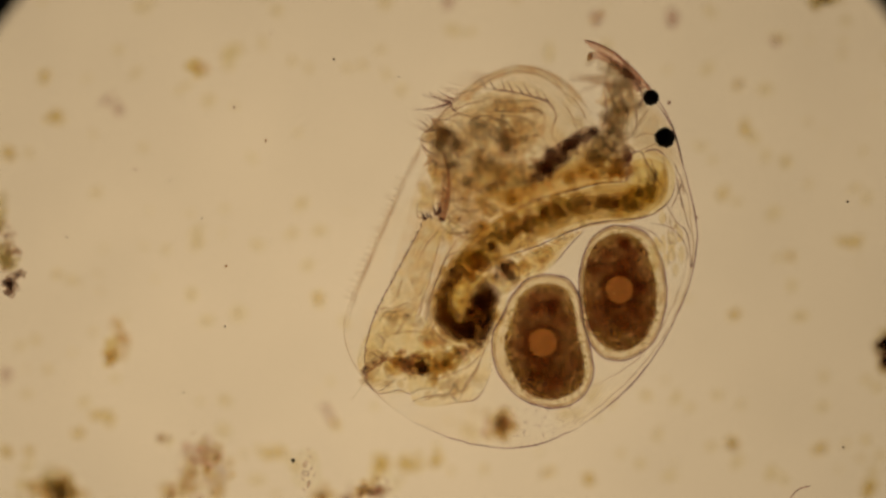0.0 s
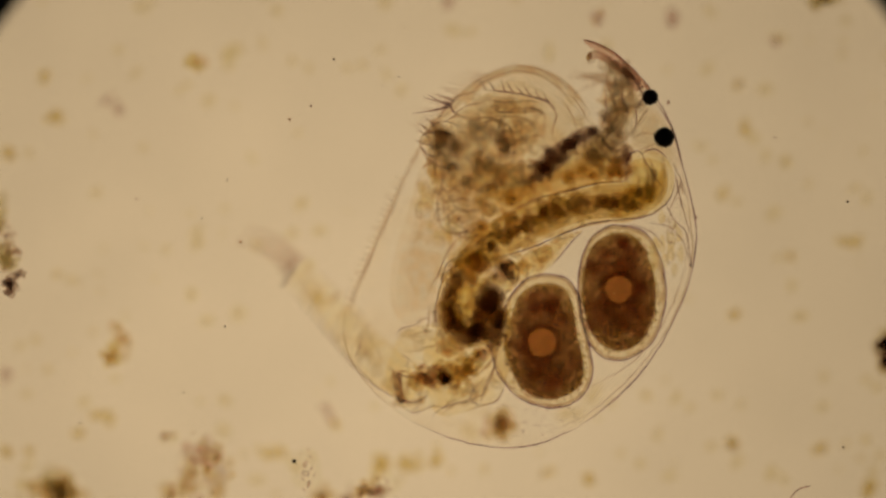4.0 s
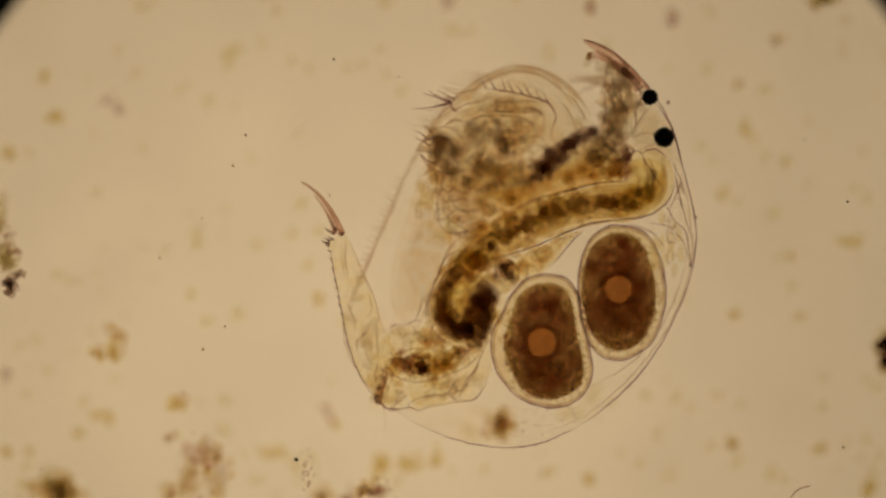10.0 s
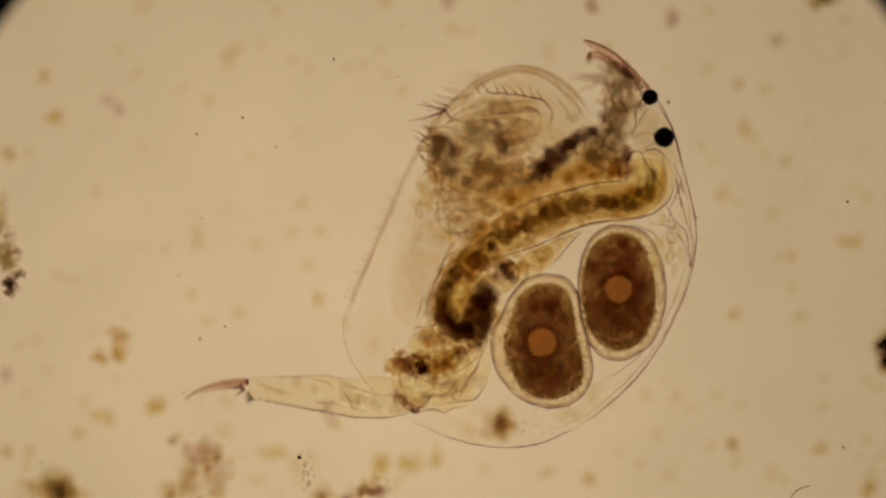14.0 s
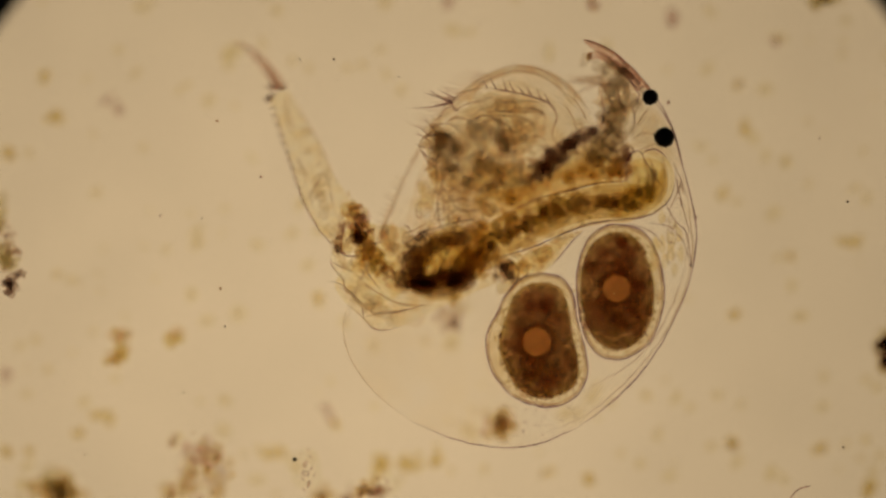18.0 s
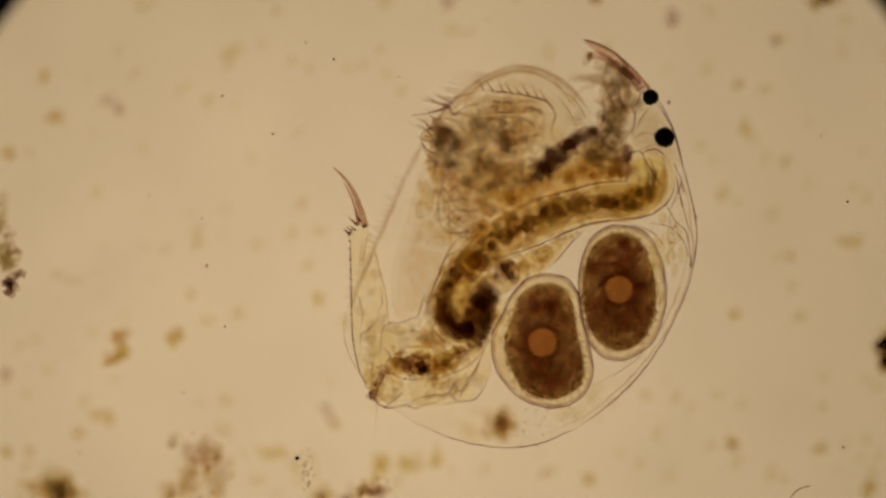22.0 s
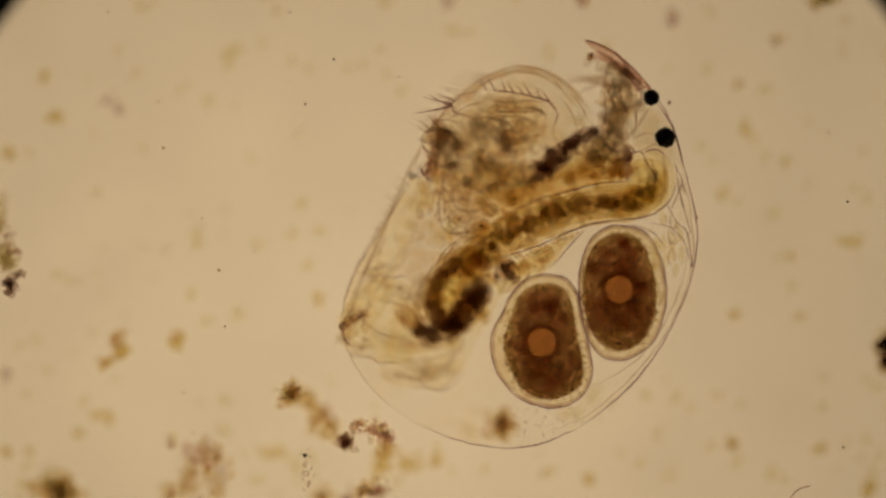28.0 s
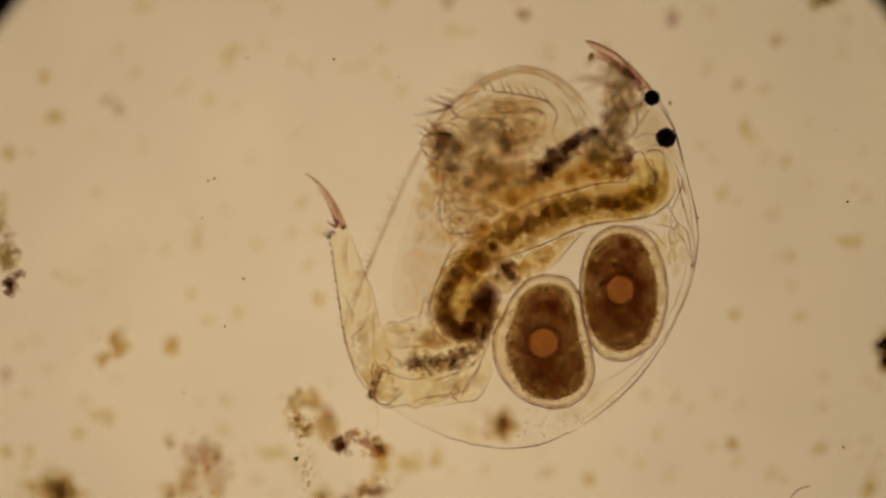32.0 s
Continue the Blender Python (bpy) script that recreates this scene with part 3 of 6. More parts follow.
def tissues():
    body = [(850, 345), (900, 334), (950, 322), (1000, 290), (1050, 278), (1108, 286), (1112, 320), (1050, 328), (985, 350), (925, 374), (884, 392), (856, 374)]
    bm = bmesh.new()
    add_soft(bm, body, FOCUS - 10, 30, O0, wobble=0.3)
    fpart("fat_body", bm, "ochre", "orange-ochre tissue above the gut")
    wedge = [(880, 478), (930, 452), (980, 428), (1032, 408), (1004, 436), (984, 466), (960, 486), (930, 500), (900, 505)]
    bm = bmesh.new()
    add_soft(bm, wedge, FOCUS, 18, O0)
    fpart("ovary", bm, "ovary", "pale yellow ovary with orange grains")
    cloud("ovary_tissue", [([(862, 466), (930, 447), (1010, 412)], 9, 20), ([(920, 470), (975, 446)], 16, 22)], "grain_ochre", flea, O0, seed=28, grain=(4, 9), z=(FOCUS - 24, FOCUS + 8), label="amber tissue below the gut")
    line("ovary_edge", [(1036, 406), (1010, 432), (986, 462), (976, 474)], taper(1.6), "membrane")
    rnd = random.Random(5)
    for k in range(110):
        x, y = rnd.uniform(885, 1025), rnd.uniform(410, 505)
        if inside(wedge, x, y):
            bm = bmesh.new()
            add_glob(bm, x, y, FOCUS + rnd.uniform(-10, 14), rnd.uniform(1.8, 4.6), O0, k, 0.8, 0.4, 1)
            fpart("ovary_grain", bm, ("grain_ochre", "grain_brown", "grain_ochre")[k % 3])
    bag = [(754, 252), (776, 214), (840, 154), (898, 124), (950, 126), (1008, 160), (1050, 212), (1084, 262), (1060, 306), (960, 344), (888, 404), (806, 404), (770, 330)]
    bm = bmesh.new()
    add_soft(bm, bag, FOCUS - 40, 40, O0, seed=9, wobble=0.2)
    fpart("limb_chamber", bm, "chamber", "warm pale tissue filling the limb chamber")
    fill = [(806, 300), (880, 284), (950, 290), (1010, 262), (1062, 240), (1092, 262), (1104, 318), (1040, 318), (985, 322), (930, 346), (880, 356), (842, 342)]
    bm = bmesh.new()
    add_soft(bm, fill, FOCUS - 30, 30, O0, seed=3, wobble=0.3)
    fpart("trunk_muscle", bm, "amber", "amber muscle of the trunk")
    side = [(760, 280), (836, 316), (876, 392), (846, 432), (800, 480), (768, 540), (742, 580), (700, 556), (694, 480), (722, 380)]
    bm = bmesh.new()
    add_soft(bm, side, FOCUS - 20, 20, O0, seed=5, wobble=0.3)
    fpart("body_wall", bm, "muscle", "clear pinkish body wall")
    for pts in ([(790, 300), (776, 360), (782, 400), (800, 412), (840, 408), (862, 396)], [(812, 420), (790, 452), (778, 484), (762, 510)],
                [(856, 336), (868, 366), (884, 386)], [(790, 320), (812, 340), (838, 344)], [(800, 360), (822, 374), (850, 372)], [(770, 330), (786, 352), (784, 380)]):
        line("body_fold", pts, taper(2.0), "rim_soft", z=FOCUS - 6)
    for k in range(26):
        x, y, r = rnd.uniform(720, 860), rnd.uniform(300, 420), rnd.uniform(8, 18)
        if inside(side, x, y):
            bm = bmesh.new()
            add_pillow(bm, [(x + r * rnd.uniform(0.6, 1.3) * math.cos(a) * 0.6, y + r * rnd.uniform(0.6, 1.3) * math.sin(a)) for a in np.linspace(0, 5.5, 8)], FOCUS + rnd.uniform(-50, 10), 6, O0, rings=2, step=9.0)
            fpart("body_wall_flake", bm, "haze")
    # trunk behind the limbs
    trunk = [(758, 268), (800, 292), (838, 306), (858, 340), (880, 384), (858, 408), (820, 412), (788, 402), (772, 360)]
    bm = bmesh.new()
    add_soft(bm, trunk, FOCUS, 20, O0, wobble=0.3)
    fpart("trunk", bm, "pink", "pinkish clear trunk tissue")
    for k in range(12):
        x, y = rnd.uniform(765, 870), rnd.uniform(285, 408)
        if inside(trunk, x, y):
            bm = bmesh.new()
            r = rnd.uniform(9, 15)
            loop = [(x + r * math.cos(a) * rnd.uniform(0.8, 1.2), y + r * math.sin(a) * rnd.uniform(0.6, 1.4), FOCUS + 10) for a in np.linspace(0, rnd.uniform(2.5, 4.8), 7)]
            add_tube(bm, loop, taper(1.6), O0, sides=5)
            fpart("cell_wall", bm, "rim_soft")
    # fine net of cells in the body wall and along the back
    net = random.Random(91)
    for k in range(80):
        x, y = (net.uniform(690, 880), net.uniform(290, 590)) if k < 65 else (net.uniform(1166, 1208), net.uniform(320, 480))
        if k < 65 and (y > 430 or not (inside(side, x, y) or inside(trunk, x, y))):
            continue
        r, a0 = net.uniform(5, 16), net.uniform(0, 6.28)
        loop = [(x + r * net.uniform(0.7, 1.2) * math.cos(a0 + a) * (1.0 if k < 65 else 0.5), y + r * net.uniform(0.7, 1.3) * math.sin(a0 + a)) for a in np.linspace(0, net.uniform(2.0, 5.6), 7)]
        line("cell_wall", loop, taper(1.7), "cellwall", z=FOCUS + net.uniform(-40, 20), step=5.0)
    for k in range(12):
        x, y, r = net.uniform(1150, 1212), net.uniform(385, 480), net.uniform(10, 22)
        bm = bmesh.new()
        add_pillow(bm, [(x + r * net.uniform(0.5, 1.0) * math.cos(a) * 0.6, y + r * net.uniform(0.6, 1.3) * math.sin(a)) for a in np.linspace(0, 5.5, 8)], FOCUS + net.uniform(-30, 10), 6, O0, rings=2, step=9.0)
        fpart("back_flake", bm, "haze")
    # mandible and the dark mouth mass
    jaw = [(948, 292), (974, 262), (1008, 242), (1034, 224), (1060, 227), (1052, 243), (1028, 256), (1010, 282), (986, 304), (960, 312)]
    bm = bmesh.new()
    add_pillow(bm, jaw, FOCUS - 36, 18, O0, wobble=0.4)
    fpart("mandible", bm, "jaw", "dark brown mandible")
    cloud("mandible_mass", [([(958, 306, 1.1), (972, 286, 1.2), (992, 268, 1.0), (1010, 256, 0.9)], 16, 40), ([(1004, 258, 1), (1024, 248, 0.9), (1052, 232, 0.7)], 12, 20), ([(964, 300), (986, 278)], 10, 11)], "grain_deep", flea, O0, seed=21, grain=(5, 9), z=(FOCUS - 80, FOCUS - 16), label="dark brown grains of the mandible")
    cloud("mouth_mass", [([(905, 306), (945, 296)], 20, 9), ([(850, 332), (900, 326), (955, 316)], 10, 15), ([(1066, 256), (1086, 270)], 14, 6)], "grain_dark", flea, O0, seed=22, grain=(3, 7), z=(FOCUS - 40, FOCUS + 10), label="brown grains round the mouth")
    cloud("mouth_tissue", [([(850, 336), (900, 326), (950, 314)], 24, 8), ([(1050, 292), (1104, 310)], 18, 6)], "grain_ochre", flea, O0, seed=23, grain=(5, 11), z=(FOCUS - 40, FOCUS + 10), label="amber tissue round the mouth")
    cloud("fat_mass", [([(1084, 302), (1102, 312)], 13, 16), ([(850, 352), (872, 366)], 12, 8), ([(1000, 318), (1060, 304)], 14, 17), ([(870, 352), (930, 352)], 14, 19), ([(846, 400), (880, 372)], 9, 9)], "grain_ochre", flea, O0, seed=24, grain=(5, 10), z=(FOCUS - 30, FOCUS + 10))
    cloud("trunk_mass", [([(830, 326), (846, 300)], 18, 9), ([(858, 300), (862, 290)], 10, 4)], "grain_grey", flea, O0, seed=25, grain=(5, 10), z=(FOCUS - 56, FOCUS - 10), label="brown grains of the trunk")
    cloud("trunk_tissue", [([(780, 300), (800, 340), (830, 380)], 38, 14), ([(800, 408), (850, 404)], 8, 3)], "grain_amber", flea, O0, seed=26, grain=(4, 12), z=(FOCUS - 60, FOCUS), label="pinkish trunk tissue")
    # soft brown spot in the brood space, low in the body
    bm = bmesh.new()
    add_glob(bm, 888, 750, 40, 24, O0, 21, 0.6, 0.4)
    spot = fpart("brood_spot", bm, "faint", "soft brown spot low in the brood space")
    cloud("spot_mass", [([(888, 750)], 26, 30), ([(868, 766), (890, 774)], 10, 8)], "grain_ochre", spot, O0, seed=91, grain=(4, 9), z=(16, 80))
    cloud("spot_mass", [([(890, 749)], 15, 9)], "grain_dark", spot, O0, seed=92, grain=(4, 7), z=(20, 70))
    cloud("spot_mass", [([(890, 750)], 22, 20)], "grain_red", spot, O0, seed=97, grain=(3, 7), z=(20, 70))
    cloud("spot_mass", [([(796, 560), (812, 578)], 16, 15)], "grain_mauve", spot, O0, seed=93, grain=(5, 10), z=(30, 60), label="mauve spot in the brood space")
    for k in range(60):
        x, y = rnd.uniform(890, 1030), rnd.uniform(715, 775)
        bm = bmesh.new()
        add_glob(bm, x, y, FOCUS, rnd.uniform(0.8, 1.6), O0, k, div=1)
        fpart("speckle", bm, "fold")


EGGS = []
EGGS.append(
    dict(skin=[(962, 487), (1002, 493), (1023, 520), (1031, 562), (1045, 618), (1050, 660), (1035, 698), (1000, 720), (960, 720), (915, 701), (885, 666), (872, 625), (873, 590), (890, 555), (908, 520), (932, 496)],
         yolk=[(968, 502), (1000, 510), (1014, 540), (1022, 590), (1033, 640), (1030, 680), (1005, 700), (965, 707), (930, 692), (908, 660), (893, 610), (905, 565), (920, 525), (942, 507)],
         drop=(960, 607), r=28, fill=[0.9, 0.9, 0.94, 0.95, 0.95, 0.96, 0.95, 0.95, 0.94, 0.93, 0.84, 0.86, 0.9, 0.9]))
EGGS.append(
    dict(skin=[(1095, 399), (1140, 411), (1166, 446), (1179, 500), (1176, 555), (1156, 605), (1122, 632), (1086, 638), (1054, 622), (1035, 580), (1025, 520), (1028, 470), (1045, 425), (1070, 405)],
         yolk=[(1095, 412), (1130, 424), (1150, 460), (1162, 510), (1158, 560), (1140, 600), (1105, 621), (1070, 613), (1045, 582), (1032, 530), (1035, 475), (1055, 430)],
         drop=(1096, 513), r=27, fill=[0.93, 0.88, 0.88, 0.94, 0.96, 0.96, 0.95, 0.95, 0.96, 0.96, 0.96, 0.93]))


EGG_OBS = {}


def eggs():
    for n, e in enumerate(EGGS):
        bm = bmesh.new()
        add_pillow(bm, e["skin"], FOCUS, 50, O0)
        egg = EGG_OBS[n] = fpart("egg", bm, "white", "brown brood egg with a clear rim and an orange oil drop")
        line("egg_membrane", e["skin"], 2.3, "membrane", closed=True, parent=egg)
        mx, my = sum(p[0] for p in e["skin"]) / len(e["skin"]), sum(p[1] for p in e["skin"]) / len(e["skin"])
        line("egg_membrane", [(mx + (x - mx) * 0.955, my + (y - my) * 0.965) for x, y in e["skin"]], 2.0, "rim_soft", closed=True, parent=egg, z=FOCUS + 10)
        bm = bmesh.new()
        hub = np.array(e["drop"], float)
        add_ringbody(bm, e["yolk"], hub, e["r"] - 3, FOCUS - 10, 34, O0)
        part("yolk_rim", bm, "yolkrim", egg, "olive-brown grainy rim of the yolk")
        bm = bmesh.new()
        for k in (1.06, 0.95, 0.82):
            add_ringbody(bm, [hub + (np.array(p, float) - hub) * f * k for p, f in zip(e["yolk"], e["fill"])], hub, e["r"] + 1 - 4 * k, FOCUS - 20, 24 * k, O0)
        part("yolk", bm, "yolk", egg, "reddish-brown grainy yolk")
        bm = bmesh.new()
        add_glob(bm, *e["drop"], FOCUS - 60, e["r"] + 0.5, O0, n, 0.5, 0.06, 4)
        part("oil_drop", bm, "oil", egg, "orange oil drop")
        line("oil_drop_rim", [(e["drop"][0] + (e["r"] + 4) * math.cos(a), e["drop"][1] + (e["r"] + 4) * math.sin(a)) for a in np.linspace(0, 6.0, 24)], 4.0, "oilrim", closed=True, parent=egg, z=FOCUS - 34)
        rnd = random.Random(20 + n)
        edge = curve_pts(e["yolk"], True, 5.0)
        c = sum(edge) / len(edge)
        y0, y1 = min(p[1] for p in edge), max(p[1] for p in edge)
        core = [tuple(hub + (np.array(p, float) - hub) * f * 1.03) for p, f in zip(e["yolk"], e["fill"])]
        axis = [(c[0] + (hub[0] - c[0]) * 0.4 + (8 if n == 0 else 0) * (k - 2.5) / 2.5, y0 + (y1 - y0) * (0.12 + 0.152 * k), (0.6, 0.8, 0.95, 1.0, 1.0, 0.8)[k]) for k in range(6)]
        hole = ((*e["drop"], e["r"] + 3),)
        inner = dict(parent=egg, o=O0, keep=core, skip=hole)
        cloud("yolk_mass", [(axis[:3], 66, 56), (axis[2:], 70, 76)], "grain_red", seed=30 + n, grain=(5, 11), z=(FOCUS - 34, FOCUS + 24), label="red-brown yolk grains", **inner)
        cloud("yolk_mass", [(axis[1:3], 60, 9), (axis[2:4], 50, 8)], "grain_dark", seed=40 + n, grain=(5, 11), z=(FOCUS - 34, FOCUS + 10), label="dark brown yolk grains", **inner)
        cloud("yolk_mass", [(axis[2:], 74, 260)], "grain_olive", seed=50 + n, grain=(2.4, 4.6), z=(FOCUS - 6, FOCUS + 26), label="olive yolk grains", **inner)
        cloud("yolk_mass", [(axis[3:], 74, 330)], "grain_dark", seed=54 + n, grain=(1.6, 3.0), z=(FOCUS, FOCUS + 24), **inner)
        cloud("drop_shade", [([(hub[0] + (e["r"] + 9) * math.cos(t), hub[1] + (e["r"] + 9) * math.sin(t)) for t in np.linspace(0, 6.28, 14)], 10, 4)], "grain_dark", egg, O0, seed=60 + n, grain=(5, 8), z=(FOCUS - 60, FOCUS - 30), label="dark ring round the oil drop", skip=((*e["drop"], e["r"] - 2),))
        rim = [(p[0], p[1]) for p in (c[:2] + (q[:2] - c[:2]) * 0.94 for q in edge)]
        cloud("rim_mass", [(rim + rim[:2], 11, 300)], "grain_olive", egg, O0, seed=64 + n, grain=(1.8, 3.6), z=(FOCUS - 6, FOCUS + 22), label="small olive grains along the rim of the yolk")
        cloud("rim_mass", [(rim[len(rim) // 4:len(rim) * 3 // 4], 13, 150)], "grain_dark", egg, O0, seed=66 + n, grain=(1.6, 3.0), z=(FOCUS - 2, FOCUS + 16))
        for k in range(150):
            p = edge[rnd.randrange(len(edge))]
            f = rnd.uniform(0.84, 1.0) if k < 90 else math.sqrt(rnd.uniform(0.2, 0.9))
            x, y = c[:2] + (p[:2] - c[:2]) * f
            if math.hypot(x - e["drop"][0], y - e["drop"][1]) < e["r"] + 8 or (k >= 90 and y < c[1] + 15):
                continue
            bm = bmesh.new()
            add_glob(bm, x, y, FOCUS + rnd.uniform(-6, 24), rnd.uniform(2.0, 4.2), O0, k, 0.8, 0.35, 1)
            part("yolk_globule", bm, "globule_pale" if rnd.random() < 0.6 else "globule", egg)


carapace()
head()
gut()
tissues()
eggs()


# ---- moving parts of the flea ----
def moving_part(name, bm, mat, x, y, label="", z=FOCUS):
    ob = part(name, bm, mat, flea, label)
    ob.location = at(x, y, z) - ROOT
    return ob


ABDOMEN = [(842, 440), (800, 478), (768, 530), (752, 576), (728, 600), (722, 660), (736, 716), (800, 716), (844, 704), (868, 662), (880, 600), (900, 520), (905, 480)]
TAIL_BASE = [(764, 584), (736, 578), (700, 584), (672, 622), (654, 664), (668, 706), (694, 726), (740, 726), (790, 716), (800, 680), (796, 630)]
KNEE = (685.0, 715.0)
GUT_PIVOT = (852.0, 458.0)


def abdomen():
    o = at(*HINGE)
    bm = bmesh.new()
    add_pillow(bm, ABDOMEN, FOCUS, 26, o)
    ab = moving_part("abdomen", bm, "haze", *HINGE, label="clear pale yellow abdomen")
    for pts in ([(840, 440), (796, 452), (776, 490), (760, 530), (756, 560), (764, 584)], [(780, 718), (800, 714), (816, 711), (840, 708), (856, 690), (868, 662)], [(722, 722), (740, 707), (770, 699), (796, 694), (808, 664)],
                [(812, 710), (826, 676), (846, 648), (862, 610)], [(796, 700), (812, 711)]):
        line("fold", pts, taper(1.5), "fold", o=o, parent=ab)
    for pts in ([(740, 676), (790, 666), (840, 640), (866, 606)], [(776, 560), (764, 590), (772, 606), (790, 604)], [(820, 690), (836, 668), (852, 640)], [(740, 716), (760, 704), (790, 700), (826, 690)], [(750, 520), (745, 550), (736, 566)]):
        line("fold", pts, taper(2.4), "rim_soft", o=o, parent=ab, z=FOCUS + 14)
    cloud("abdomen_tissue", [([(760, 520), (752, 570)], 12, 7), ([(760, 690), (850, 680)], 18, 13)], "grain_amber", ab, o, seed=62, grain=(5, 12), z=(FOCUS - 24, FOCUS + 16))
    # the base that carries the tail
    o = at(*KNEE)
    bm = bmesh.new()
    add_pillow(bm, TAIL_BASE, FOCUS, 22, o)
    base = moving_part("tail_base", bm, "haze", *KNEE, label="clear folded base of the tail")
    for pts in ([(676, 716), (694, 727), (716, 724), (732, 722), (746, 728), (764, 720), (790, 717)], [(666, 646), (688, 660), (712, 670), (740, 677), (776, 672)], [(756, 570), (738, 568), (724, 576), (700, 576), (690, 586), (698, 600)], [(736, 578), (744, 592)],
                [(690, 726), (716, 708), (728, 700)], [(690, 622), (702, 634), (694, 650)]):
        line("fold", pts, taper(1.5), "fold", o=o, parent=base)
    for pts in ([(700, 616), (722, 622), (742, 618), (776, 620)], [(668, 660), (690, 652), (700, 662), (694, 684)], [(716, 600), (730, 590), (752, 592)], [(676, 640), (668, 660), (672, 690)]):
        line("fold", pts, taper(2.2), "rim_soft", o=o, parent=base, z=FOCUS + 14)
    cloud("base_tissue", [([(678, 670), (676, 704)], 9, 8), ([(708, 680), (708, 716)], 9, 7), ([(700, 596), (780, 600)], 14, 10)], "grain_amber", base, o, seed=63, grain=(5, 11), z=(FOCUS - 20, FOCUS + 14))
    # hind gut coil
    o = at(*HINGE)
    coil = [(844, 458), (820, 472), (796, 498), (784, 534), (788, 568), (812, 588), (840, 582), (860, 556), (862, 528)]
    gaps = ((809, 532, 11), (801, 550, 9), (862, 496, 10), (846, 500, 8))
    bm = bmesh.new()
    add_tube(bm, [(x, y, FOCUS - 24) for x, y in coil], lambda t: min(22, 16 + 60 * t) - 3 * t, o, sides=12)
    hg = moving_part("hind_gut", bm, "gutwall", *HINGE, label="coiled hind gut full of dark food")
    bm = bmesh.new()
    add_soft(bm, [(782, 500), (820, 484), (852, 490), (872, 520), (862, 566), (830, 590), (796, 586), (776, 552)], FOCUS - 34, 20, o)
    part("gut_sheath", bm, "yellow", hg, "pale yellow sheath of the coil")
    bm = bmesh.new()
    add_soft_tube(bm, [(x, y, FOCUS - 30) for x, y in coil[1:]], lambda t: min(16, 10 + 50 * t) + 3 * noise.noise((t * 9, 4, 0)), o, sides=12)
    part("gut_food", bm, "darkcore", hg, "brown food inside the hind gut")
    bm = bmesh.new()
    add_soft_tube(bm, [(778, 556, FOCUS - 34), (790, 576, FOCUS - 36), (814, 588, FOCUS - 36), (842, 578, FOCUS - 36)], lambda t: 15 - 2 * math.cos(6 * t), o, sides=12)
    part("gut_food", bm, "darkcore", hg, "dark brown food inside the hind gut")
    bm = bmesh.new()
    add_soft_tube(bm, [(866, 512, FOCUS - 40), (850, 540, FOCUS - 40), (828, 574, FOCUS - 40)], lambda t: 16 - 2 * math.cos(6 * t), o, sides=10)
    part("gut_food", bm, "darkcore", hg, "brown food between the turns of the hind gut")
    bm = bmesh.new()
    add_glob(bm, 859, 526, FOCUS - 34, 29, o, 3, 0.7, 0.15)
    add_glob(bm, 859, 527, FOCUS - 34, 22, o, 5, 0.7, 0.2)
    part("gut_food", bm, "darkball", hg, "blackish ball of food in the hind gut")
    cloud("coil_food", [([(830, 560), (850, 545)], 16, 8), (coil[:6], 19, 36), ([(834, 474), (880, 468)], 11, 10), ([(860, 488), (884, 492)], 9, 7)], "grain_brown", hg, o, seed=71, grain=(4, 9), z=(FOCUS - 54, FOCUS - 4), label="brown food in the hind gut", skip=gaps)
    cloud("coil_food", [([(870, 556), (880, 572)], 12, 8), (coil[:5], 22, 30), ([(842, 500), (870, 494)], 14, 14), ([(812, 524), (800, 552)], 9, 8)], "grain_ochre", hg, o, seed=70, grain=(4, 9), z=(FOCUS - 54, FOCUS - 4), label="amber lining of the hind gut")
    cloud("coil_food", [([(806, 488), (796, 502), (784, 536), (784, 560)], 15, 20), ([(842, 550), (828, 574)], 14, 8), ([(862, 556), (868, 570)], 10, 4)], "grain_dark", hg, o, seed=72, grain=(3, 7), z=(FOCUS - 44, FOCUS), label="dark brown food in the hind gut", skip=gaps)
    cloud("coil_food", [([(776, 552), (786, 574), (812, 588), (838, 578)], 20, 6), ([(860, 526)], 22, 7), ([(818, 580), (842, 552)], 14, 3)], "grain_deep", hg, o, seed=73, grain=(7, 12), z=(FOCUS - 90, FOCUS - 34), label="blackish food in the hind gut", skip=gaps)
    rnd = random.Random(8)
    mid = curve_pts(coil, False, 5.0)
    for k in range(34):
        p = along(mid, 0, rnd.uniform(0.15, 0.75))
        if math.hypot(p[0] - gaps[0][0], p[1] - gaps[0][1]) > 18:
            bm = bmesh.new()
            add_glob(bm, p[0] + rnd.gauss(0, 7), p[1] + rnd.gauss(0, 7), FOCUS + rnd.uniform(-30, 6), rnd.uniform(2.5, 5), o, k, 0.7, 0.6, 1, 1.3, rnd.uniform(0, 3))
            part("food_lump", bm, "food", hg)
    cloud("coil_food", [([(838, 490), (826, 510), (830, 540)], 9, 13), ([(826, 560), (846, 552)], 12, 10)], "grain_brown", hg, o, seed=78, grain=(5, 10), z=(FOCUS - 60, FOCUS - 20))
    line("coil_edge", [(800, 452), (772, 500), (760, 545), (768, 585), (792, 606), (830, 606)], taper(1.6), "rim_soft", o=o, parent=hg)
    # the bend next to the ovary keeps its place on the trunk
    bm = bmesh.new()
    add_soft_tube(bm, [(880, 512, FOCUS - 6), (900, 506, FOCUS - 6), (911, 488, FOCUS - 6), (902, 470, FOCUS - 6), (876, 464, FOCUS - 6), (850, 472, FOCUS - 6)], 12, O0, sides=8)
